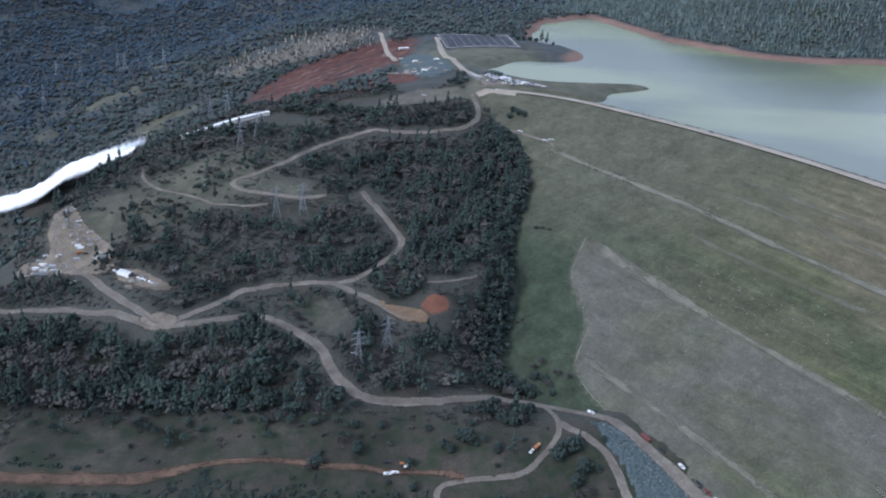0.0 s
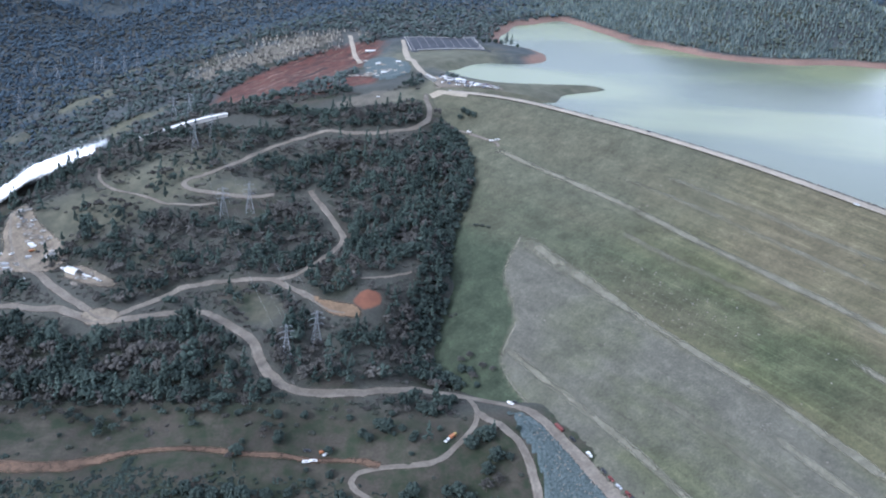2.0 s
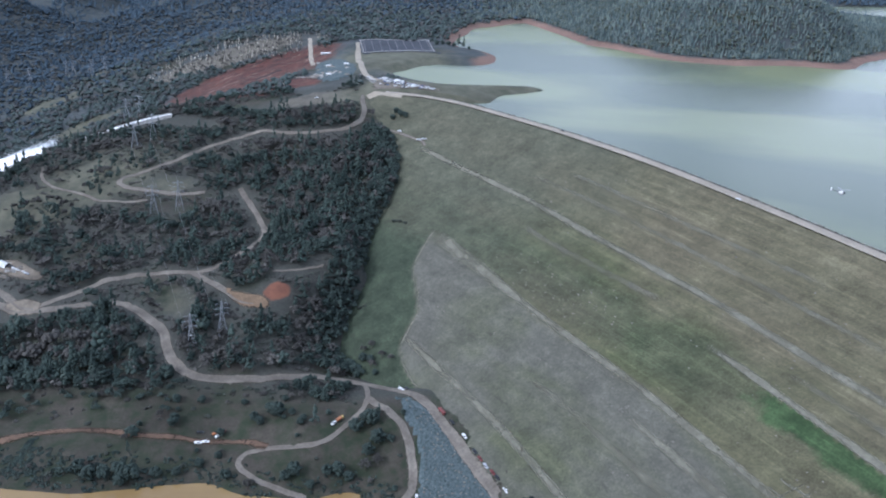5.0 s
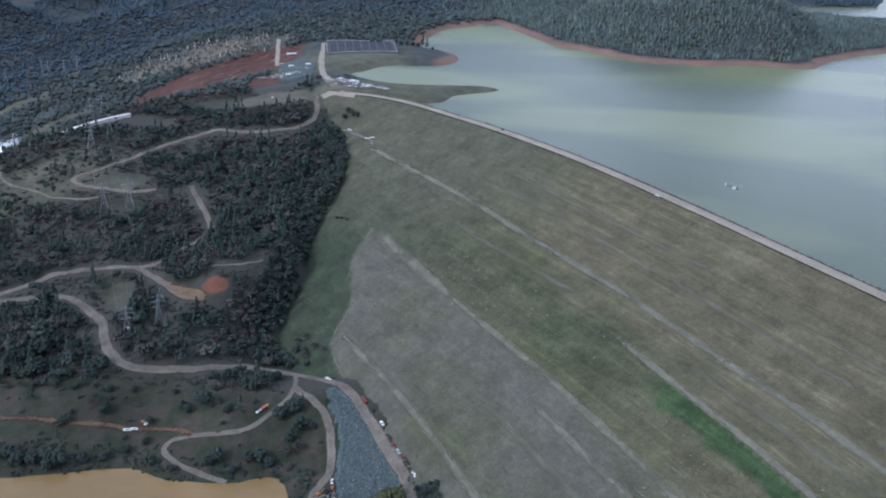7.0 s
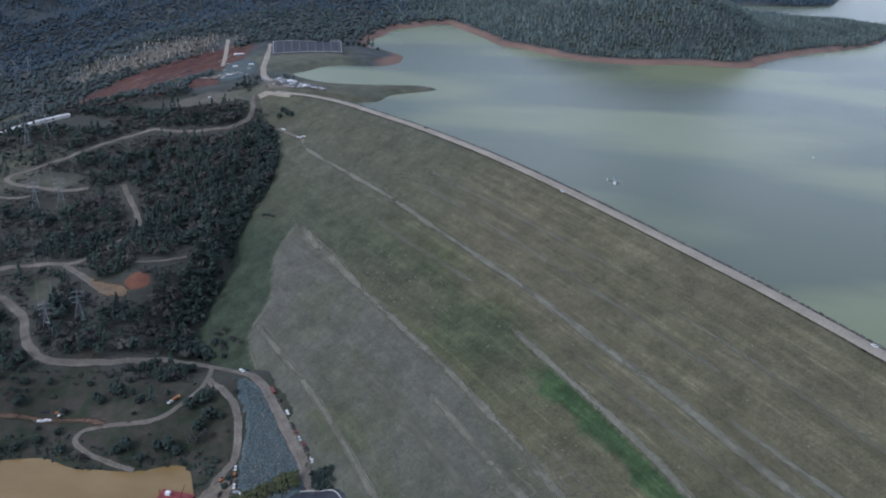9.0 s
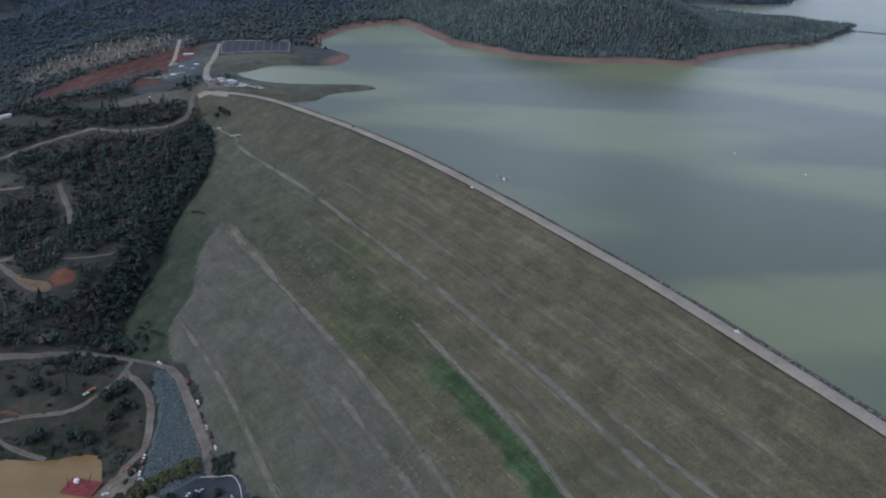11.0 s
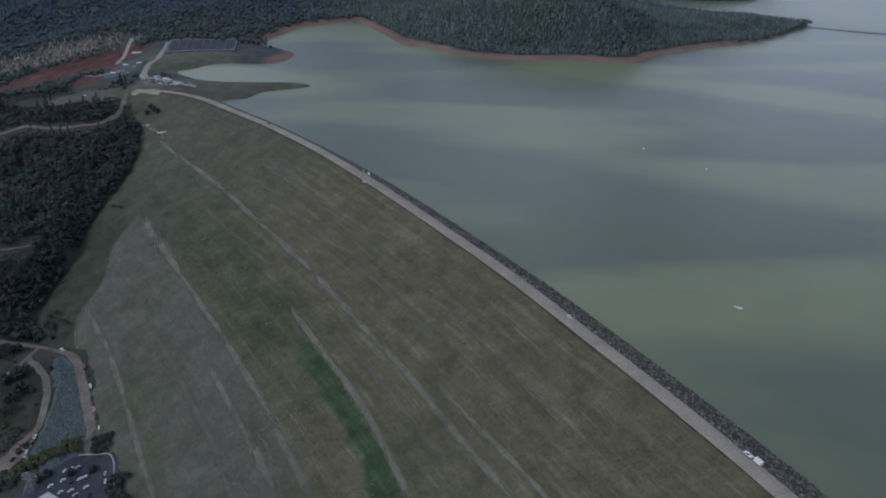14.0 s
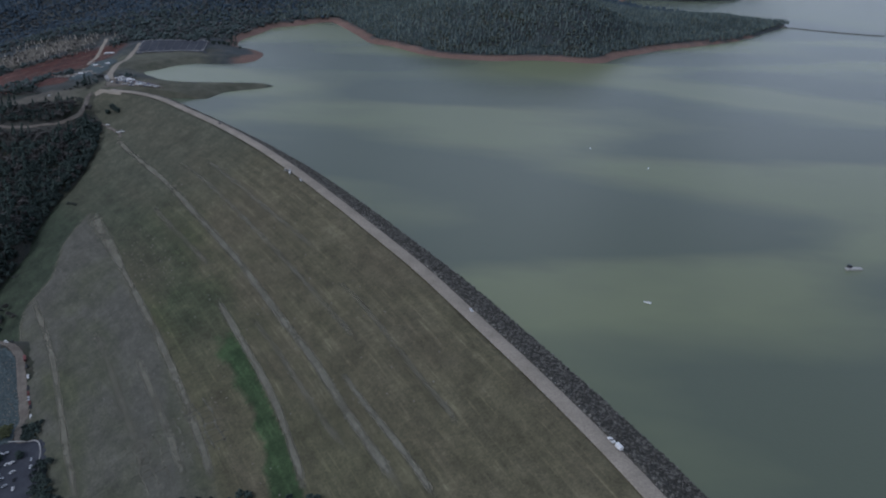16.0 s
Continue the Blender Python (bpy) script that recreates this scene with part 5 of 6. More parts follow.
def lorry(cab_color, load_color, length=8.0):
    def build():
        root = new("truck")
        bm = bmesh.new()
        box(bm, length, 1.0, 0.3, (0, 0, 0.75))
        part("chassis", bm, dark_paint, root)
        bm = bmesh.new()
        box(bm, 2.0, 2.3, 1.9, (length / 2 - 1.0, 0, 0.85), 0.92)
        cab = part("cab", bm, cab_color, root, bevel=0.12)
        bm = bmesh.new()
        box(bm, 0.08, 1.9, 0.7, (length / 2 - 0.02, 0, 1.75))
        part("windscreen", bm, dark_glass, cab)
        bm = bmesh.new()
        box(bm, length - 2.5, 2.4, 1.6, (-1.1, 0, 1.05), 1.05)
        part("dump_body", bm, load_color, root, bevel=0.08)
        wheels(root, (-length / 2 + 1.0, -length / 2 + 2.2, length / 2 - 1.2), 1.05, 0.5)
        return root
    return build


def excavator():
    root = new("excavator")
    for side in (-1.1, 1.1):
        bm = bmesh.new()
        box(bm, 3.8, 0.6, 0.85, (0, side, 0))
        part("crawler_track", bm, rubber, root, bevel=0.25)
    bm = bmesh.new()
    box(bm, 3.2, 2.5, 1.2, (-0.5, 0, 1.0), 0.95)
    part("engine_housing", bm, orange_paint, root, bevel=0.1)
    bm = bmesh.new()
    box(bm, 1.5, 1.0, 1.6, (0.8, 0.7, 1.1), 0.9)
    part("cab", bm, dark_glass, root, "glazed operator cab", 0.06)
    bm = bmesh.new()
    tube(bm, (0.9, -0.2, 1.8), (3.6, -0.2, 4.4), 0.28, 0.22, 6)
    boom = part("boom", bm, orange_paint, root)
    bm = bmesh.new()
    tube(bm, (3.6, -0.2, 4.4), (5.6, -0.2, 2.0), 0.22, 0.16, 6)
    arm = part("arm", bm, orange_paint, root)
    bm = bmesh.new()
    box(bm, 1.0, 1.1, 0.8, (5.7, -0.2, 1.2), 0.7)
    part("bucket", bm, steel, arm)
    return root


def trailer(color, length=7.0):
    def build():
        root = new("trailer")
        bm = bmesh.new()
        box(bm, length, 2.4, 2.3, (0, 0, 0.6))
        part("box", bm, color, root, bevel=0.06)
        bm = bmesh.new()
        tube(bm, (length / 2, 0, 0.5), (length / 2 + 1.3, 0, 0.5), 0.07)
        part("drawbar", bm, steel, root)
        wheels(root, (-0.8, 0.3), 1.1, 0.36)
        return root
    return build


COLORS = {"white": white_paint, "silver": silver_paint, "dark": dark_paint, "red": red_paint, "blue": blue_paint}


def car_at(color, x, y, turn, group, lift=0.75, where="on the gravel", z=None):
    again("car " + color, car(COLORS[color]), color + " car parked " + where, "car", group, x, y, turn, lift, z)


def pickup_at(color, x, y, turn, group, lift=0.75, where="on the dirt", z=None):
    again("pickup " + color, pickup(COLORS[color]), color + " pickup truck standing " + where, "truck", group, x, y, turn, lift, z)


rng = np.random.RandomState(12)
# along the crest
car_at("white", 397, 652, 127, "cars on the crest road", z=27.35, where="on the crest road of the dam")
car_at("white", 571, 391, 120, "cars on the crest road", z=27.35, where="on the crest road of the dam")
car_at("dark", 262, 846, 128, "cars on the crest road", z=25.4, where="on the crest road of the dam")
pickup_at("white", 652, 240, 116, "cars on the crest road", z=27.35, where="on the crest road of the dam")
again("trailer white", trailer(white_paint, 5.0), "white box trailer behind a pickup on the crest", "trailer", "", 655.3, 233.2, 116, z=27.35)
# queue on the road at the foot of the face
again("lorry red", lorry(red_paint, red_paint, 9.0), "long red dump truck on the toe road", "truck", "", 157, 516, -60, 0.8)
for c, x, y, k in (("dark", 164, 502, -60), ("white", 174, 484, -62), ("dark", 182, 467, -63), ("red", 186, 459, -63), ("silver", 190, 451, -63), ("dark", 198, 438, -63),
                   ("red", 195, 443, -62), ("white", 204, 426, -65)):
    pickup_at(c, x + 1.5, y, k, "vehicles queued on the toe road", where="on the toe road")
pickup_at("white", 122, 550, -35, "vehicles queued on the toe road", where="on the toe road")
car_at("dark", 126, 553, -35, "vehicles queued on the toe road", where="on the toe road")
# river landing
pickup_at("white", 144, 439, 95, "vehicles at the landing", where="at the river landing")
again("excavator", excavator, "orange tracked excavator at the river landing", "excavator", "", 137, 425, 40, 0.8)
again("excavator", excavator, "orange tracked excavator near the muddy pool", "excavator", "", 146, 430, -70, 0.8)
for c, x, y, k in (("white", 160, 399, 20), ("white", 168, 388, 80), ("silver", 154, 404, 0), ("white", 150, 412, 100), ("dark", 146, 420, 95), ("white", 164, 394, 60),
                   ("dark", 140, 408, 90), ("white", 122, 392, 30), ("red", 118, 380, 30), ("white", 128, 398, 30)):
    pickup_at(c, x, y, k, "vehicles at the landing", 1.3, "at the river landing")
# meadow
for c, x, y, k in (("white", -27, 482, 5), ("white", -22, 484, 8), ("white", -14, 491, 60), ("red", -11, 494, 70), ("dark", -28, 492, 0)):
    pickup_at(c, x, y, k, "vehicles on the meadow", 0.4, "beside the red track")
again("excavator", excavator, "orange tracked excavator beside the red track", "excavator", "", -17, 492, 30, 0.3)
pickup_at("white", 74, 502, 60, "vehicles on the meadow", 0.7, "beside the dirt road")
again("lorry yellow", lorry(yellow_paint, orange_paint, 7.0), "yellow works truck beside the dirt road", "truck", "", 78, 506, 55, 0.7)
# hillside
car_at("dark", -72, 590, 10, "cars below the pylon", 0.4, "below the pylon")
car_at("white", -66, 587, 40, "cars below the pylon", 0.4, "below the pylon")
for x, y, k in ((78, 953, -30), (104, 920, 0), (110, 918, 10)):
    pickup_at("white", x, y, k, "trucks on the face track", 0.8, "on the dam face")
car_at("white", -38, 1034, 0, "", 0.6, "on open ground")
car_at("white", 52, 1053, 0, "cars on the crest road", 1.2, "at the end of the crest")
for x, y in ((-262, 1052), (-232, 1046)):
    car_at("white", x, y, 10, "cars beside the chute", 0.6, "beside the spillway chute")
# car park at the end of the dam
for row, (x0, y0, x1, y1) in enumerate(((44, 1084, 112, 1056), (40, 1075, 108, 1048), (50, 1088, 104, 1066))):
    n = 22
    for i in range(n):
        if rng.rand() < 0.82:
            t = i / (n - 1)
            c = ("white", "white", "white", "silver", "dark", "white", "blue", "red")[rng.randint(8)]
            car_at(c, x0 + (x1 - x0) * t + rng.uniform(-0.6, 0.6), y0 + (y1 - y0) * t, 68 + rng.uniform(-8, 8), "cars in the upper car park", 1.75, "in the upper car park")
# vehicles lined up between the gates and the crest
lane = smooth_line([(38, 1108), (46, 1099), (58, 1088), (76, 1076), (96, 1065), (116, 1057)], 7)
for i in range(0, len(lane) - 1):
    gx, gy = lane[i + 1] - lane[i]
    turn = math.degrees(math.atan2(gy, gx))
    for o in (-5.0, 2.5):
        if rng.rand() < 0.36:
            continue
        gl = math.hypot(gx, gy)
        x, y = lane[i][0] - gy / gl * o, lane[i][1] + gx / gl * o
        k = rng.rand()
        if k < 0.05:
            again("trailer long", trailer(white_paint, 7.0), "white box trailer parked near the spillway gates", "trailer", "trailers near the gates", x, y, turn + rng.uniform(60, 100), 1.0)
        elif k < 0.85:
            pickup_at(("white", "white", "silver")[rng.randint(3)], x, y, turn + rng.uniform(60, 100), "vehicles near the gates", 1.0, "near the spillway gates")
        else:
            car_at(("dark", "blue", "red")[rng.randint(3)], x, y, turn + 80, "vehicles near the gates", 1.0, "near the spillway gates")
# car park at the foot of the dam
for i, (x, y, k) in enumerate(((199, 375, 60), (203, 377, 60), (207, 379, 60), (201, 366, 60), (208, 364, 60), (213, 368, 60), (216, 370, 60), (231, 372, -75), (234, 364, -75),
                               (237, 355, -75), (204, 354, 60), (211, 356, 60), (216, 352, 60), (221, 360, 60), (226, 352, -75), (230, 342, -75), (194, 360, 60), (222, 345, 60))):
    car_at(("white", "white", "silver", "white", "dark")[i % 5], x, y, k, "cars in the lower car park", 1.35, "in the lower car park")


# ---------------------------------------------------------------- pylons
def pylon(tall=36.0):
    def build():
        root = new("pylon")
        foot, waist, zw = 4.2, 1.1, tall * 0.62
        corners = ((-1, -1), (1, -1), (1, 1), (-1, 1))

        def at(c, z):
            w = foot + (waist - foot) * min(z / zw, 1.0) if z < zw else waist * (1 - 0.45 * (z - zw) / (tall - zw))
            return (c[0] * w, c[1] * w, z)

        for c in corners:
            bm = bmesh.new()
            tube(bm, at(c, -1.0), at(c, zw), 0.17, 0.14, 5)
            tube(bm, at(c, zw), at(c, tall), 0.14, 0.1, 5)
            part("leg", bm, steel, root)
        bm = bmesh.new()
        levels = [0, tall * 0.2, tall * 0.37, tall * 0.5, zw, tall * 0.72, tall * 0.82, tall * 0.91, tall]
        for z0, z1 in zip(levels, levels[1:]):
            for i in range(4):
                a, b = corners[i], corners[(i + 1) % 4]
                tube(bm, at(a, z0), at(b, z1), 0.065, seg=4)
                tube(bm, at(b, z0), at(a, z1), 0.065, seg=4)
                tube(bm, at(a, z1), at(b, z1), 0.065, seg=4)
        part("bracing", bm, steel, root)
        for z, reach in ((zw, 5.5), (tall * 0.78, 6.5), (tall * 0.93, 5.0)):
            bm = bmesh.new()
            for s in (-1, 1):
                tube(bm, (0, 0, z), (s * reach, 0, z), 0.16, seg=4)
                tube(bm, (0, 0, z + 1.6), (s * reach, 0, z), 0.12, seg=4)
                tube(bm, (s * reach, 0, z), (s * reach, 0, z - 1.6), 0.14, seg=5)
            part("crossarm", bm, steel, root)
        return root
    return build


PYLONS = [(-60, 575, 38, 25), (-39, 595, 38, 25), (-170, 794, 34, 20), (-145, 803, 34, 20), (-237, 922, 34, 15), (-225, 951, 34, 15), (-333, 1136, 34, 15),
          (-299, 1100, 34, 15), (-705, 1577, 40, 30), (-645, 1611, 40, 30), (-633, 1613, 40, 30), (-746, 1571, 40, 30), (-690, 1394, 40, 30),
          (-537, 1484, 38, 30), (-520, 1503, 38, 30)]
for px, py, tall, turn in PYLONS:
    again("pylon", pylon(32), "grey steel lattice power pylon among the trees", "pylon", "power pylons", px, py, turn)
def wire(points, sag=6.0):
    bm = bmesh.new()
    for a, b in zip(points, points[1:]):
        a, b = Vector(a), Vector(b)
        last = a
        for i in range(1, 13):
            f = i / 12
            p = a.lerp(b, f) - Vector((0, 0, sag * 4 * f * (1 - f)))
            tube(bm, last, p, 0.025, seg=4)
            last = p
    return bm


for run_of in ((0, 2, 4, 6), (1, 3, 5, 7)):
    line_thing = new("power_line")
    tagged(line_thing, "thin grey conductors slung between the steel pylons", "power line", "power lines")
    for reach, z in ((-5.5, 18.2), (5.5, 18.2), (-6.5, 23.4), (6.5, 23.4)):
        ends = []
        for i in run_of:
            px, py, _, turn = PYLONS[i]
            ends.append((px + reach * math.cos(radians(turn)), py + reach * math.sin(radians(turn)), height(px, py, z)))
        part("conductor", wire(ends), steel, line_thing)
again("mast", pylon(17), "short lattice mast beside the lower car park", "mast", "", 180, 358, 0, 1.0)

# ---------------------------------------------------------------- works yard on the ridge
def frame_tent():
    root = new("frame_tent")
    bm = bmesh.new()
    w, l, eave, ridge = 4.0, 7.0, 2.6, 4.4
    v = [bm.verts.new(p) for p in ((-l, -w, eave), (l, -w, eave), (l, 0, ridge), (-l, 0, ridge), (-l, w, eave), (l, w, eave))]
    bm.faces.new((v[0], v[1], v[2], v[3]))
    bm.faces.new((v[3], v[2], v[5], v[4]))
    bmesh.ops.solidify(bm, geom=bm.faces[:], thickness=0.12)
    part("roof", bm, canvas, root, "white canvas roof")
    for yy in (-w, w):
        bm = bmesh.new()
        box(bm, 2 * l, 0.1, eave, (0, yy * 0.98, 0))
        part("side_wall", bm, canvas, root)
    for i in range(4):
        for yy in (-w, w):
            bm = bmesh.new()
            tube(bm, (-l + i * 2 * l / 3, yy, 0), (-l + i * 2 * l / 3, yy, eave), 0.09, seg=6)
            part("post", bm, steel, root)
    return root


def container(mat):
    def build():
        root = new("container")
        bm = bmesh.new()
        box(bm, 6.1, 2.44, 2.5)
        part("shell", bm, mat, root, bevel=0.05)
        bm = bmesh.new()
        for i in range(13):
            for yy in (-1.235, 1.235):
                box(bm, 0.2, 0.07, 2.2, (-2.8 + i * 0.466, yy, 0.15))
        part("ribs", bm, mat, root)
        for yy in (-0.6, 0.6):
            bm = bmesh.new()
            box(bm, 0.08, 1.1, 2.2, (3.06, yy, 0.15))
            part("door", bm, mat, root, bevel=0.02)
        return root
    return build


def stack(mat, n, length, r):
    def build():
        root = new("pipe_stack")
        k = 0
        for row in range(n):
            for i in range(n - row):
                bm = bmesh.new()
                tube(bm, (-length / 2, (i - (n - row) / 2) * 2.05 * r, r + row * 1.75 * r), (length / 2, (i - (n - row) / 2) * 2.05 * r, r + row * 1.75 * r), r, seg=8)
                part("pipe", bm, mat, root)
        return root
    return build


def rubble(rng, rx, ry, n, size, base=(ICO_V, ICO_F), high=1.0):
    a, r = rng.uniform(0, 6.283, n), np.sqrt(rng.uniform(0, 1, n))
    c = np.c_[rx * r * np.cos(a), ry * r * np.sin(a), high * (1 - r) * rng.uniform(0.3, 1, n)]
    return clumps(rng, c, rng.uniform(0.5, 1.2, n) * size, base, 0.3)


again("tent", frame_tent, "white frame tent on the dirt terrace", "tent", "", -291, 704, -25, 0.9)
again("box white", container(white_paint), "white steel shipping container in the works yard", "container", "yard containers", -366, 774, 15, 0.9)
for x, y, k in ((-362, 771, 15), (-398, 748, 10), (-388, 742, 8), (-392, 752, 5), (-341, 703, 60)):
    again("box white", container(white_paint), "white steel shipping container in the works yard", "container", "yard containers", x, y, k, 0.9)
for x, y, k in ((-376, 739, 20), (-380, 746, 14), (-360, 755, 20), (-394, 816, 5)):
    again("box blue", container(silver_paint), "grey steel shipping container in the works yard", "container", "yard containers", x, y, k, 0.9)
for x, y, k in ((-365, 783, 20), (-372, 786, -30), (-358, 780, 35), (-378, 792, 10), (-384, 798, 60), (-368, 790, 5), (-352, 776, 30)):
    again("timber", stack(timber, 4, 7.0, 0.32), "stack of weathered timber logs in the works yard", "timber stack", "yard stacks", x, y, k, 0.9)
for x, y, k in ((-330, 747, 20), (-326, 742, 70), (-385, 803, 80), (-392, 740, 15), (-384, 736, 25)):
    again("pipes", stack(steel, 4, 8.0, 0.3), "stack of grey steel pipes in the works yard", "pipe stack", "yard stacks", x, y, k, 0.9)
for i, (x, y, k) in enumerate(((-398, 770, 30), (-382, 764, 70), (-300, 708, -25), (-280, 698, -28), (-275, 694, -28), (-262, 687, -30), (-258, 685, -20), (-242, 686, 10), (-304, 712, -30),
                               (-374, 800, 50), (-390, 808, 90), (-352, 760, 20), (-334, 744, 70), (-396, 756, 0), (-403, 766, 10), (-285, 700, -25), (-270, 691, -28))):
    pickup_at(("white", "white", "silver", "dark")[i % 4], x, y, k, "trucks in the works yard", 0.9, "in the works yard")
again("lorry yellow", lorry(yellow_paint, orange_paint, 7.0), "yellow works truck in the works yard", "truck", "", -360, 764, 40, 0.9)

def debris_heap(mat, seed):
    def build():
        r = np.random.RandomState(seed)
        root = new("debris_heap")
        v, f = rubble(r, 4.5, 2.6, 60, 0.7, (OCT_V, OCT_F), 1.6)
        child(new("mound", mesh_of("mound", v, f, mat)), root)
        for i in range(9):
            bm = bmesh.new()
            a, k = r.uniform(0, 3.14), r.uniform(1.5, 3.5)
            x, y = r.uniform(-4, 4), r.uniform(-2.5, 2.5)
            tube(bm, (x - k * math.cos(a), y - k * math.sin(a), 0.6), (x + k * math.cos(a), y + k * math.sin(a), 1.4), 0.2, 0.14, 5)
            part("plank", bm, timber, root)
        return root
    return build


r = np.random.RandomState(90)
for i in range(52):
    x, y = [(-394, 815), (-385, 803), (-376, 792), (-365, 783), (-355, 778), (-330, 747), (-400, 749), (-385, 747), (-374, 739), (-272, 692)][i % 10]
    x, y = x + r.normal() * 4.5, y + r.normal() * 3.5
    again("heap pale" if i % 3 else "heap dark", debris_heap(concrete if i % 3 else timber, 5 + i % 3), ("heap of pale broken concrete and planks" if i % 3 else "heap of weathered planks and rubble") + " on the dirt yard", "debris", "yard heaps", x, y, r.uniform(0, 180), 0.8)
for i in range(26):
    x, y = -62 + r.normal() * 20, 1200 + r.normal() * 45
    again("heap pale" if i % 2 else "heap dark", debris_heap(timber if i % 2 else concrete, 5), "heap of rubble on the works slope below the spillway road", "debris", "works heaps", x, y, r.uniform(0, 180), 1.2)

# ---------------------------------------------------------------- spillway
CHUTE = [(-226, 1023), (-240, 1019), (-268, 1008), (-303, 990), (-345, 978)]
chute = new("spillway_chute")
tagged(chute, "concrete spillway chute carrying white water downhill", "spillway")
_l = smooth_line(CHUTE, 8)
_g = np.gradient(_l, axis=0)
_g /= np.hypot(_g[:, 0], _g[:, 1])[:, None]
_n = np.c_[-_g[:, 1], _g[:, 0]]
_z = surface(_l[:, 0], _l[:, 1])
_z = np.poly1d(np.polyfit(np.arange(len(_z)), _z, 2))(np.arange(len(_z))) + 3.6


def run(offsets, lifts):
    return np.stack([np.c_[_l + _n * o, _z + h] for o, h in zip(offsets, lifts)], 1).reshape(-1, 3)


child(new("water_sheet", mesh_of("water_sheet", run((-3.4, -1.5, 1.5, 3.4), (0, 0.4, 0.4, 0)), grid_faces(4, len(_l)), foam_mat, True)), chute)
for o in (-4.4, 3.4):
    child(new("side_wall", mesh_of("side_wall", run((o, o, o + 1, o + 1), (-4, 1.0, 1.0, -4)), grid_faces(4, len(_l)), concrete)), chute)


def torrent():
    """The churned white water where the broken chute ends: a billowing sheet of foam with spray thinning out at its rims."""
    mat, t, b = material("foam and spray", 0.8)
    p = position(t)
    b.inputs["Base Color"].default_value = (0.95, 0.96, 0.96, 1)
    cover = ramp_of(t, mix(t, 0.36, attribute(t, "cover"), noise_at(t, p, 0.045, 6, 0.65)), [(0.22, 0.0), (0.62, 1.0)])
    t.links.new(cover, b.inputs["Alpha"])
    bump(t, b, noise_at(t, p, 0.22, 5, 0.7), 0.2, 1.0)
    path = smooth_line([(-384, 1004, -88), (-400, 1008, -97), (-436, 1016, -113), (-482, 1018, -135), (-540, 1012, -172), (-620, 1018, -197), (-720, 1030, -226)], 24)
    g = np.gradient(path[:, :2], axis=0)
    g /= np.hypot(g[:, 0], g[:, 1])[:, None]
    k = np.linspace(0, 1, len(path))
    root = new("white_water")
    tagged(root, "boiling white water and spray below the broken chute", "white water")
    vs, cover = [], []
    for u in np.linspace(-1, 1, 33):
        w = 15 + 19 * np.minimum(1, k * 4)
        x, y = path[:, 0] - g[:, 1] * w * u, path[:, 1] + g[:, 0] * w * u
        dome = (1 - u * u) * (5 + 7 * np.minimum(1, k * 3))
        rough = 0.20 * wave_noise(x, y, 40, 61, 2) + 0.06 * wave_noise(x, y, 12, 62, 2)
        vs.append(np.c_[x, y, path[:, 2] - 3 + dome * (1 + rough) - 14 * max(0.0, abs(u) - 0.75)])
        cover.append((1 - ramp(np.full(len(k), abs(u)), 0.62, 1.0)) * ramp(k, 0.0, 0.03))
    child(new("foam", mesh_of("foam", np.stack(vs, 1).reshape(-1, 3), grid_faces(33, len(path)), mat, True, {"cover": np.stack(cover, 1).ravel()})), root)
    # spray thrown up from the far rim, thinning out with height
    r = np.random.RandomState(63)
    n = 5200
    i = np.minimum(len(path) - 1, (r.uniform(0.01, 0.75, n) * len(path)).astype(int))
    up = r.exponential(1.0, n)
    u = r.uniform(-0.75, 0.45, n)
    w = 15 + 19 * np.minimum(1, k[i] * 4)
    gust = 1 + 0.6 * wave_noise(path[i, 0], path[i, 1], 30, 65, 2)
    c = np.c_[path[i, 0] - g[i, 1] * w * u + 2 * up, path[i, 1] + g[i, 0] * w * u, path[i, 2] + (1 - u * u) * (5 + 6 * np.minimum(1, k[i] * 3)) - 3.5 + 2.6 * up * gust]
    v, f = clumps(r, c, r.uniform(0.5, 1.5, n) / (1 + 0.55 * up), (OCT_V, OCT_F), 0.4)
    child(new("spray", mesh_of("spray", v, f, foam_mat, True)), root)


torrent()


def gatehouse():
    root = new("spillway_gates")
    bm = bmesh.new()
    box(bm, 62, 11, 1.2, (0, 0, 9.0))
    part("deck", bm, concrete, root, bevel=0.1)
    for i in range(9):
        bm = bmesh.new()
        box(bm, 1.6, 13, 12, (-29 + i * 7.25, 0, -3), 0.96)
        part("pier", bm, concrete, root)
    for i in range(8):
        bm = bmesh.new()
        box(bm, 5.6, 0.5, 7.5, (-25.4 + i * 7.25, -3.2, 0.5))
        part("gate", bm, steel, root, "grey steel spillway gate")
    for x in (-24, 2, 22):
        bm = bmesh.new()
        box(bm, 5, 4, 2.6, (x, 0, 10.2))
        house = part("hoist_house", bm, concrete, root, "pale concrete hoist house", 0.08)
    bm = bmesh.new()
    for yy in (-5.3, 5.3):
        for i in range(31):
            box(bm, 0.14, 0.14, 1.1, (-30 + i * 2, yy, 10.2))
        box(bm, 62, 0.12, 0.12, (0, yy, 11.2))
    part("railing", bm, steel, root)
    return root


g = put(gatehouse(), 24, 1096, -62, -1.0)
g.scale = (0.42, 0.42, 0.42)
tagged(g, "pale concrete spillway gate structure with small hoist houses", "spillway gates")


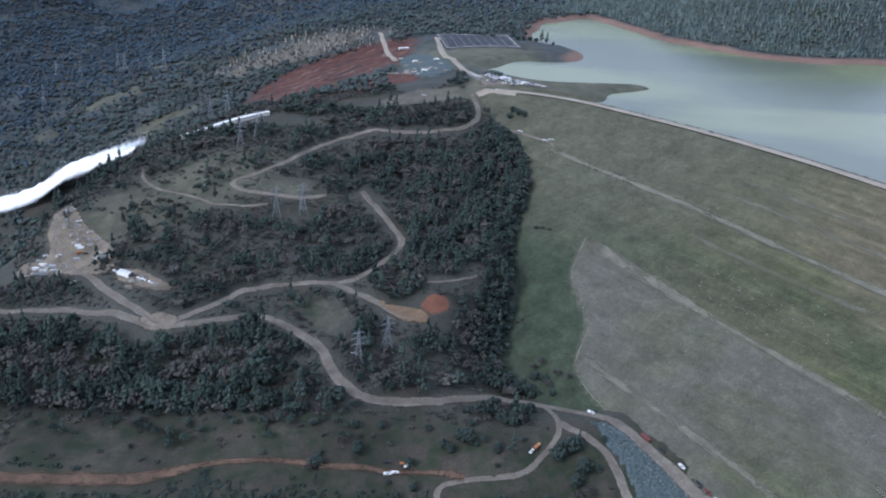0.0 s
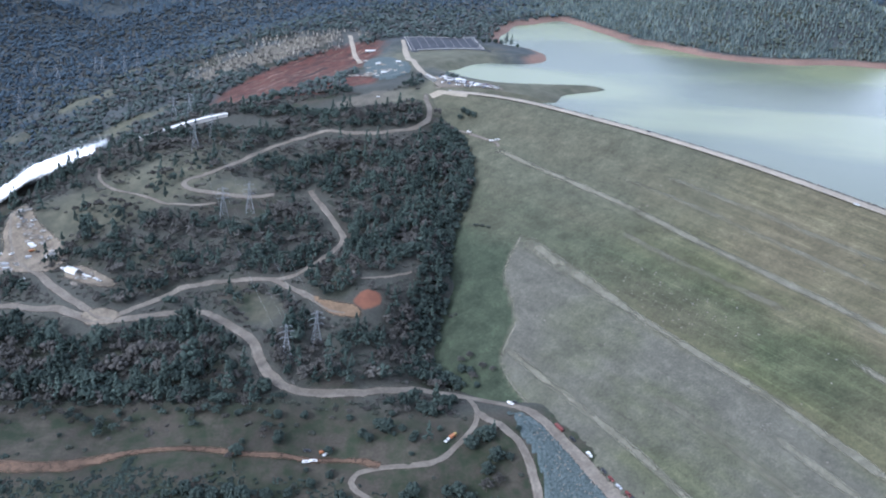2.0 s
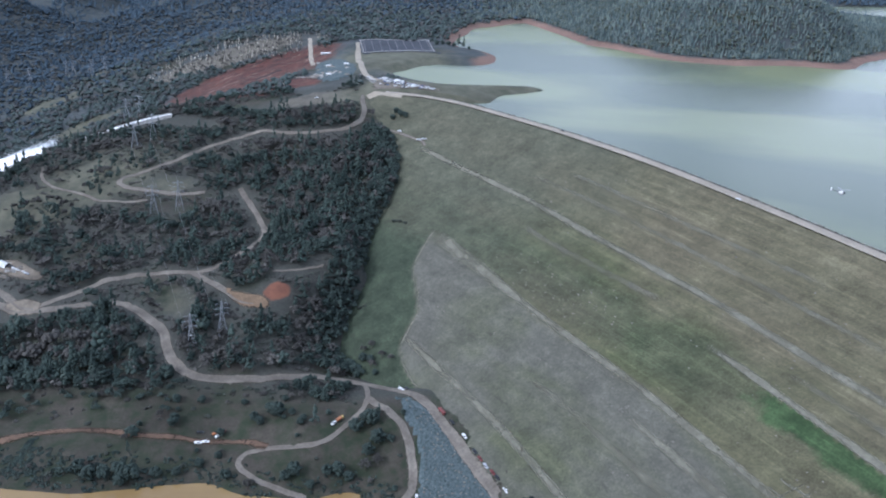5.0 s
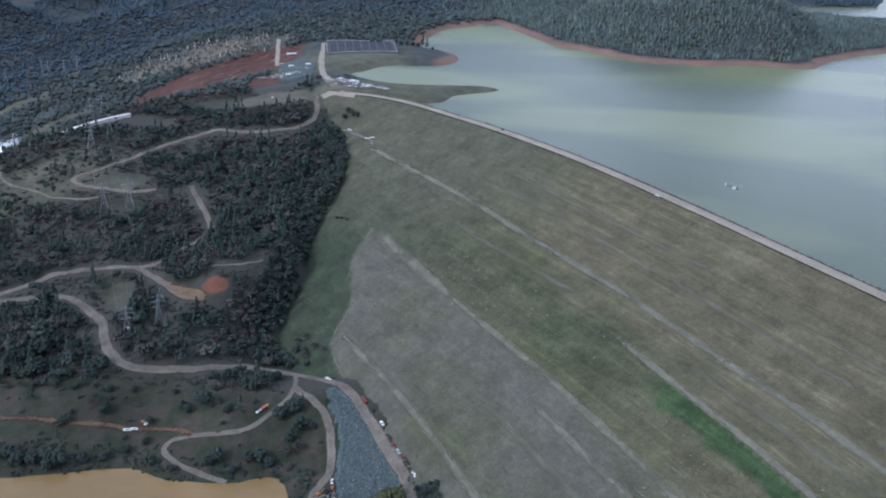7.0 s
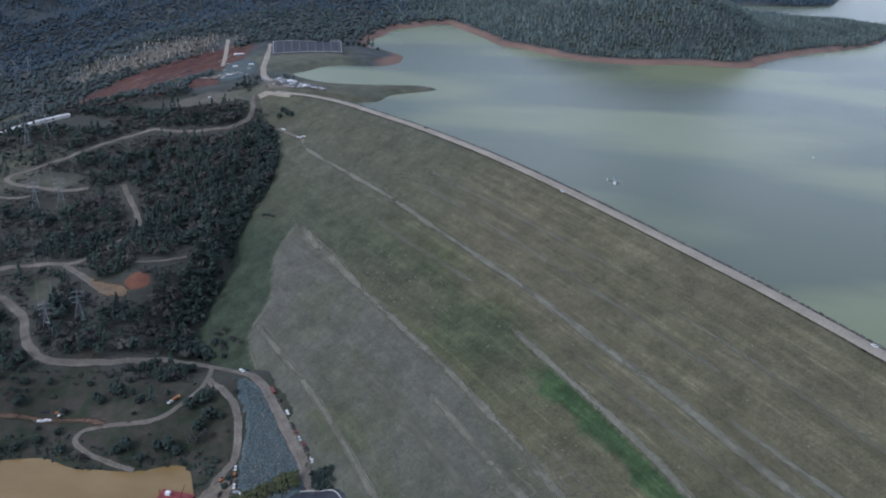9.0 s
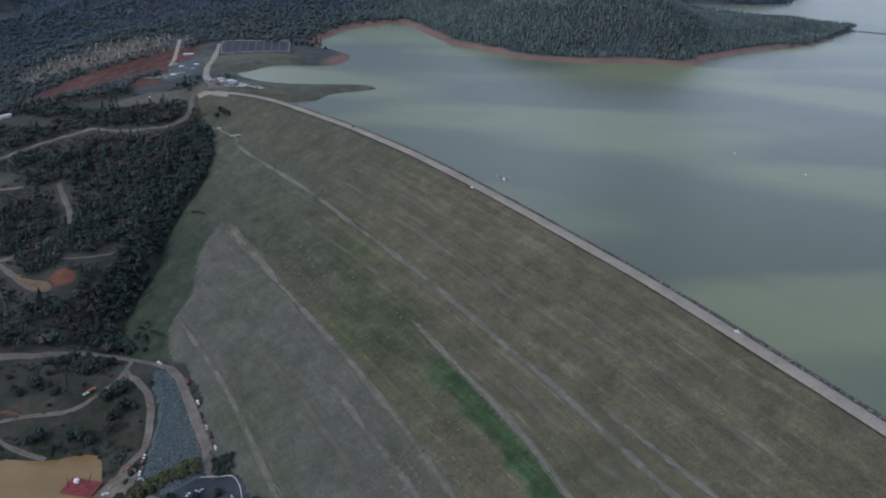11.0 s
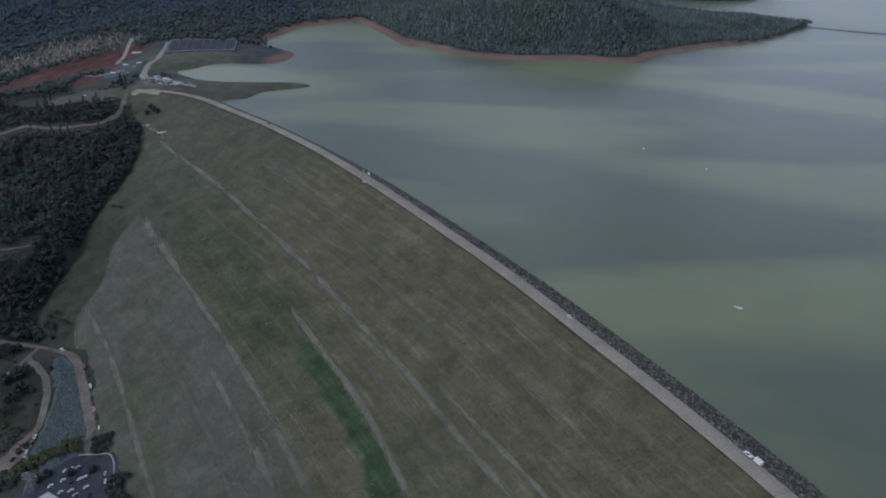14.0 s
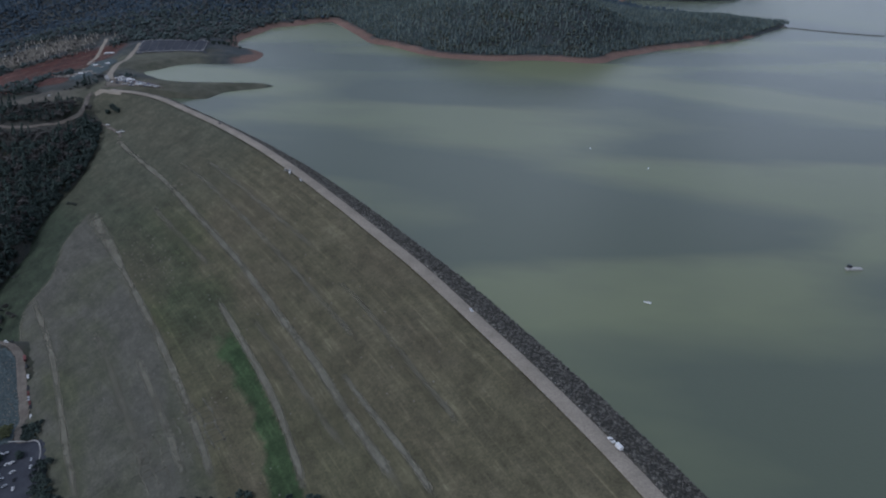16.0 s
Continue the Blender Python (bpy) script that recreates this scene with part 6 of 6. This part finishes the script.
def low_shed(l, w, h, mat):
    def build():
        root = new("shed")
        bm = bmesh.new()
        box(bm, l, w, h)
        part("wall", bm, concrete, root)
        bm = bmesh.new()
        box(bm, l + 0.8, w + 0.8, 0.5, (0, 0, h), 0.9)
        part("roof", bm, mat, root, "white sheet roof")
        for i in range(3):
            bm = bmesh.new()
            box(bm, 1.6, 0.12, 1.1, (-l / 3 + i * l / 3, -w / 2, 1.0))
            part("window", bm, dark_glass, root)
        return root
    return build


again("long shed", low_shed(17, 5, 2.8, white_paint), "long low shed with a white roof above the works", "shed", "", -88, 1389, 30, 0.5)
again("small shed", low_shed(7, 4.4, 2.8, white_paint), "small white-roofed works shed on the slope", "shed", "works sheds", -44, 1160, 20, 0.5)
for x, y, k in ((-62, 1262, 40), (-30, 1236, 20)):
    again("small shed", low_shed(7, 4.4, 2.8, white_paint), "small white-roofed works shed on the slope", "shed", "works sheds", x, y, k, 0.5)
again("office", low_shed(22, 14, 5.0, silver_paint), "pale flat-roofed building beside the lower car park", "building", "", 196, 340, 60, 1.0)
# pale borders and stall lines of the empty car park
yard_paint = paint("faded road paint", (0.20, 0.20, 0.20), 0.8)
tagged(ribbon("kerb", [LOT[i % len(LOT)] for i in range(len(LOT) + 1)], 0.7, concrete, 2.0, 4, 0.02), "pale kerbed border round the empty car park", "kerb", kind="structure")
for i in range(9):
    f = i / 8
    a, b = np.array((-14 + 106 * f, 1341 + 13 * f)), np.array((-31 + 107 * f, 1424 + 22 * f))
    tagged(ribbon("stall_line", [tuple(a + (b - a) * k / 3) for k in range(4)], 0.45, yard_paint, 1.9, 4, 0.02), "faded painted stall line on the asphalt", "marking", kind="structure")
tagged(ribbon("kerb", [(203, 391), (214, 394), (226, 392), (234, 382), (240, 366), (247, 349)], 0.55, concrete, 1.6, 6, 0.02), "pale kerb round the lower car park", "kerb", kind="structure")
yard("stone_apron", [(-81, 1275), (-79, 1322), (-43, 1298), (-14, 1190), (-18, 1128), (-46, 1130), (-66, 1200)], bluestone_mat, "blue-grey rockfill apron below the spillway road", 1.6, 5)

# ---------------------------------------------------------------- stone
def stones(name, rng, x, y, z, size, mat, label):
    v, f = clumps(rng, np.c_[x, y, z], size, (OCT_V * (1, 1, 0.8), OCT_F), 0.4)
    return tagged(new(name, mesh_of(name, v, f, mat)), label, "stones", kind="stuff")


r = np.random.RandomState(31)
pale_stone = earth("weathered riprap stone", (0.115, 0.108, 0.090), (0.215, 0.202, 0.172), 0.5, fine=2.0)
yard("stone_apron", [(128, 530), (142, 520), (158, 494), (174, 462), (190, 432), (198, 408), (196, 388), (178, 384), (158, 412), (150, 442), (148, 470), (144, 492), (134, 510)],
     bluestone_mat, "blue-grey rockfill slope between the two toe roads", 0.8, 4)
sx, sy = scattered(r, 120, 380, 205, 535, 1.35)
ring = smooth_line([(126, 532), (150, 512), (168, 478), (186, 444), (198, 408), (194, 386), (176, 384), (156, 414), (148, 444), (146, 474), (140, 500), (126, 532)], 6)
_, d, _ = near_line(sx, sy, ring)
m = d < -0.5
sx, sy = sx[m], sy[m]
stones("rockfill", r, sx, sy, surface(sx, sy) + 0.9, r.uniform(0.35, 1.25, len(sx)), bluestone_mat, "tumbled blue-grey rockfill boulders")
pale = r.rand(len(sx)) < 0.09
stones("rockfill", r, sx[pale], sy[pale], surface(sx[pale], sy[pale]) + 1.4, r.uniform(0.5, 1.1, pale.sum()), pale_stone, "pale limestone boulders on the rockfill")

s_all = np.concatenate([[0], np.cumsum(np.hypot(*np.diff(fine_crest[:, :2], axis=0).T))])
n = 16000
ss, dd = r.uniform(820, 1900, n), r.uniform(ROADWAY - 1.2, ROADWAY + 47, n)
near = r.rand(n) < np.where(ss < 1500, 1.0, 0.45)
ss, dd = ss[near], dd[near]
lx, ly, lz = (np.interp(ss, s_all, fine_crest[:, k]) for k in range(3))
gx, gy = np.interp(ss + 2, s_all, fine_crest[:, 0]) - lx, np.interp(ss + 2, s_all, fine_crest[:, 1]) - ly
gl = np.hypot(gx, gy)
sx, sy = lx + gy / gl * dd, ly - gx / gl * dd
sz = lz - np.maximum(0.0, dd - ROADWAY) / 1.65
ok = sz > -1.5
dark = r.rand(len(sx)) < 0.58
stones("riprap", r, sx[ok & dark], sy[ok & dark], sz[ok & dark] + 0.2, r.uniform(0.6, 1.7, (ok & dark).sum()), stone_mat, "dark riprap boulders on the lake side of the dam")
stones("riprap", r, sx[ok & ~dark], sy[ok & ~dark], sz[ok & ~dark] + 0.4, r.uniform(0.5, 1.5, (ok & ~dark).sum()), pale_stone, "paler riprap boulders on the lake side of the dam")

# loose stones and brush litter strewn over the face
aa = np.concatenate([r.normal(1440, 40, 80), r.uniform(980, 1560, 240), r.normal(1283, 6, 14)])
dd = np.concatenate([r.normal(146, 9, 80), r.uniform(20, 235, 240), r.normal(198, 3, 14)])
lit = beside(aa, dd, 0.5)
stones("face_litter", r, lit[:, 0], lit[:, 1], lit[:, 2], r.uniform(0.3, 1.0, len(aa)), pale_stone, "pale loose stones and litter strewn over the dam face")

# guard posts along both edges of the crest
bm = bmesh.new()
box(bm, 0.3, 0.3, 0.9, (0, 0, -0.2), 0.85)
post_mesh = bpy.data.meshes.new("guard_post")
bm.to_mesh(post_mesh)
bm.free()
post_mesh.materials.append(concrete)
for off in (0.5, -ROADWAY + 0.5):
    for a in np.arange(900, 1640, 5.5):
        px, py, pz = (float(np.interp(a, s_all, fine_crest[:, k])) for k in range(3))
        qx, qy = float(np.interp(a + 2, s_all, fine_crest[:, 0])) - px, float(np.interp(a + 2, s_all, fine_crest[:, 1])) - py
        ql = math.hypot(qx, qy)
        ob = new("guard_post", post_mesh)
        ob.parent = dam
        ob.matrix_basis = pose(px - qy / ql * off, py + qx / ql * off, pz + 0.1)


# ---------------------------------------------------------------- on and over the water
def boat():
    root = new("motorboat")
    bm = bmesh.new()
    made = box(bm, 9.0, 3.0, 1.4, (0, 0, -0.3), 1.12)
    for v in made:
        if v.co.x > 0:
            v.co.y *= 0.35
            v.co.x += 1.2 if v.co.z > 0.5 else 0.2
    part("hull", bm, white_paint, root, bevel=0.08)
    bm = bmesh.new()
    box(bm, 3.2, 2.2, 1.5, (-0.6, 0, 1.1), 0.85)
    part("cabin", bm, white_paint, root, bevel=0.08)
    bm = bmesh.new()
    box(bm, 3.25, 2.24, 0.5, (-0.6, 0, 1.8), 0.93)
    part("window_band", bm, dark_glass, root)
    return root


bt = again("boat", boat, "small white motorboat lying on the lake", "boat", "boats on the lake", 723, 476, 155, z=0.0)
bt.scale = (0.62, 0.62, 0.62)


def work_barge(l, w, mat, crane):
    root = new("work_barge")
    bm = bmesh.new()
    box(bm, l, w, 2.2, (0, 0, -0.9), 1.03)
    part("hull", bm, mat, root, bevel=0.15)
    bm = bmesh.new()
    for i in range(9):
        box(bm, l / 11, w * 0.8, 0.35, (-l / 2.4 + i * l / 10.5, 0, 1.3))
    part("deck_load", bm, mat, root, bevel=0.05)
    bm = bmesh.new()
    box(bm, 4, 3, 2.6, (-l / 4, w / 5, 1.6), 0.92)
    part("deckhouse", bm, white_paint if crane else dark_paint, root, bevel=0.1)
    if crane:
        bm = bmesh.new()
        for sgn in (-0.5, 0.5):
            tube(bm, (l / 5, sgn, 2), (l / 5 + 5, sgn * 0.3, 17), 0.16, seg=5)
        for i in range(8):
            t0, t1 = i / 8, (i + 1) / 8
            tube(bm, (l / 5 + 5 * t0, -0.5 + 0.2 * t0, 2 + 15 * t0), (l / 5 + 5 * t1, 0.5 - 0.2 * t1, 2 + 15 * t1), 0.1, seg=4)
        part("crane_boom", bm, red_paint, root, "red lattice crane boom")
        bm = bmesh.new()
        tube(bm, (-l / 3, -w / 4, 1), (-l / 3, -w / 4, 12), 0.3, 0.25, 6)
        part("spud", bm, red_paint, root)
    return root


b = work_barge(25, 17, barge_red, True)
b.matrix_basis = pose(105, 410, POOL, 0, 0, -10)
tagged(b, "red work barge with a lattice crane on the muddy pool", "barge")
b = work_barge(16, 5, concrete, False)
b.matrix_basis = pose(938, 573, 0, 0, 0, 10)
tagged(b, "low grey floating platform on the lake", "platform")
bm = bmesh.new()
bmesh.ops.create_icosphere(bm, subdivisions=2, radius=0.9)
buoy_mesh = bpy.data.meshes.new("buoy")
bm.to_mesh(buoy_mesh)
bm.free()
buoy_mesh.materials.append(white_paint)
for x, y in ((733, 920), (796, 848)):
    ob = new("buoy", buoy_mesh)
    ob.matrix_basis = pose(x, y, 0.3)
    tagged(ob, "small white mooring buoy on the lake", "buoy", "buoys")
boom = smooth_line([(1365, 2112), (1420, 2112), (1480, 2096), (1560, 2078), (1640, 2072)], 10)
boom = np.c_[boom, np.full(len(boom), 0.0)]
tagged(new("log_boom", strip("log_boom", boom, [3.5, 2.5, 0, -2.5, -3.5], [-0.5, 1.0, 1.5, 1.0, -0.5], stone_mat)), "dark narrow floating log boom off the point", "log boom")


def helicopter():
    root = new("helicopter")
    bm = bmesh.new()
    bmesh.ops.create_uvsphere(bm, u_segments=14, v_segments=9, radius=1, matrix=pose(0.6, 0, 0) @ Matrix.Diagonal((2.4, 1.05, 1.15, 1)))
    hull = part("fuselage", bm, white_paint, root)
    bm = bmesh.new()
    bmesh.ops.create_uvsphere(bm, u_segments=12, v_segments=8, radius=1, matrix=pose(1.75, 0, 0.12) @ Matrix.Diagonal((1.35, 0.98, 0.9, 1)))
    part("canopy", bm, dark_glass, hull, "dark glazed canopy")
    bm = bmesh.new()
    tube(bm, (-1.2, 0, 0.35), (-6.6, 0, 0.75), 0.42, 0.16, 10)
    boom_part = part("tail_boom", bm, dark_paint, root, "dark tail boom")
    bm = bmesh.new()
    box(bm, 0.9, 0.12, 2.0, (-6.7, 0, 0.2), 0.6)
    part("tail_fin", bm, white_paint, boom_part)
    bm = bmesh.new()
    box(bm, 1.8, 0.8, 0.6, (-0.1, 0, 1.0), 0.7)
    tube(bm, (-0.1, 0, 1.4), (-0.1, 0, 2.1), 0.12)
    part("rotor_mast", bm, steel, root)
    for k in range(3):
        bm = bmesh.new()
        box(bm, 5.4, 0.34, 0.06, (2.8, 0, 2.05))
        bmesh.ops.transform(bm, matrix=pose(-0.1, 0, 0, 0, 0, 20 + 120 * k), verts=bm.verts)
        part("rotor_blade", bm, steel, root)
    for s in (-1, 1):
        bm = bmesh.new()
        tube(bm, (-1.2, s * 1.1, -1.6), (2.4, s * 1.1, -1.6), 0.08)
        for xx in (-0.4, 1.4):
            tube(bm, (xx, s * 1.1, -1.6), (xx, s * 0.5, -0.8), 0.06)
        part("skid", bm, steel, root)
    return root


h = helicopter()
h.matrix_basis = pose(415, 506, 87, 6, -4, -45)
tagged(h, "white helicopter with a dark tail boom flying over the lake", "helicopter")
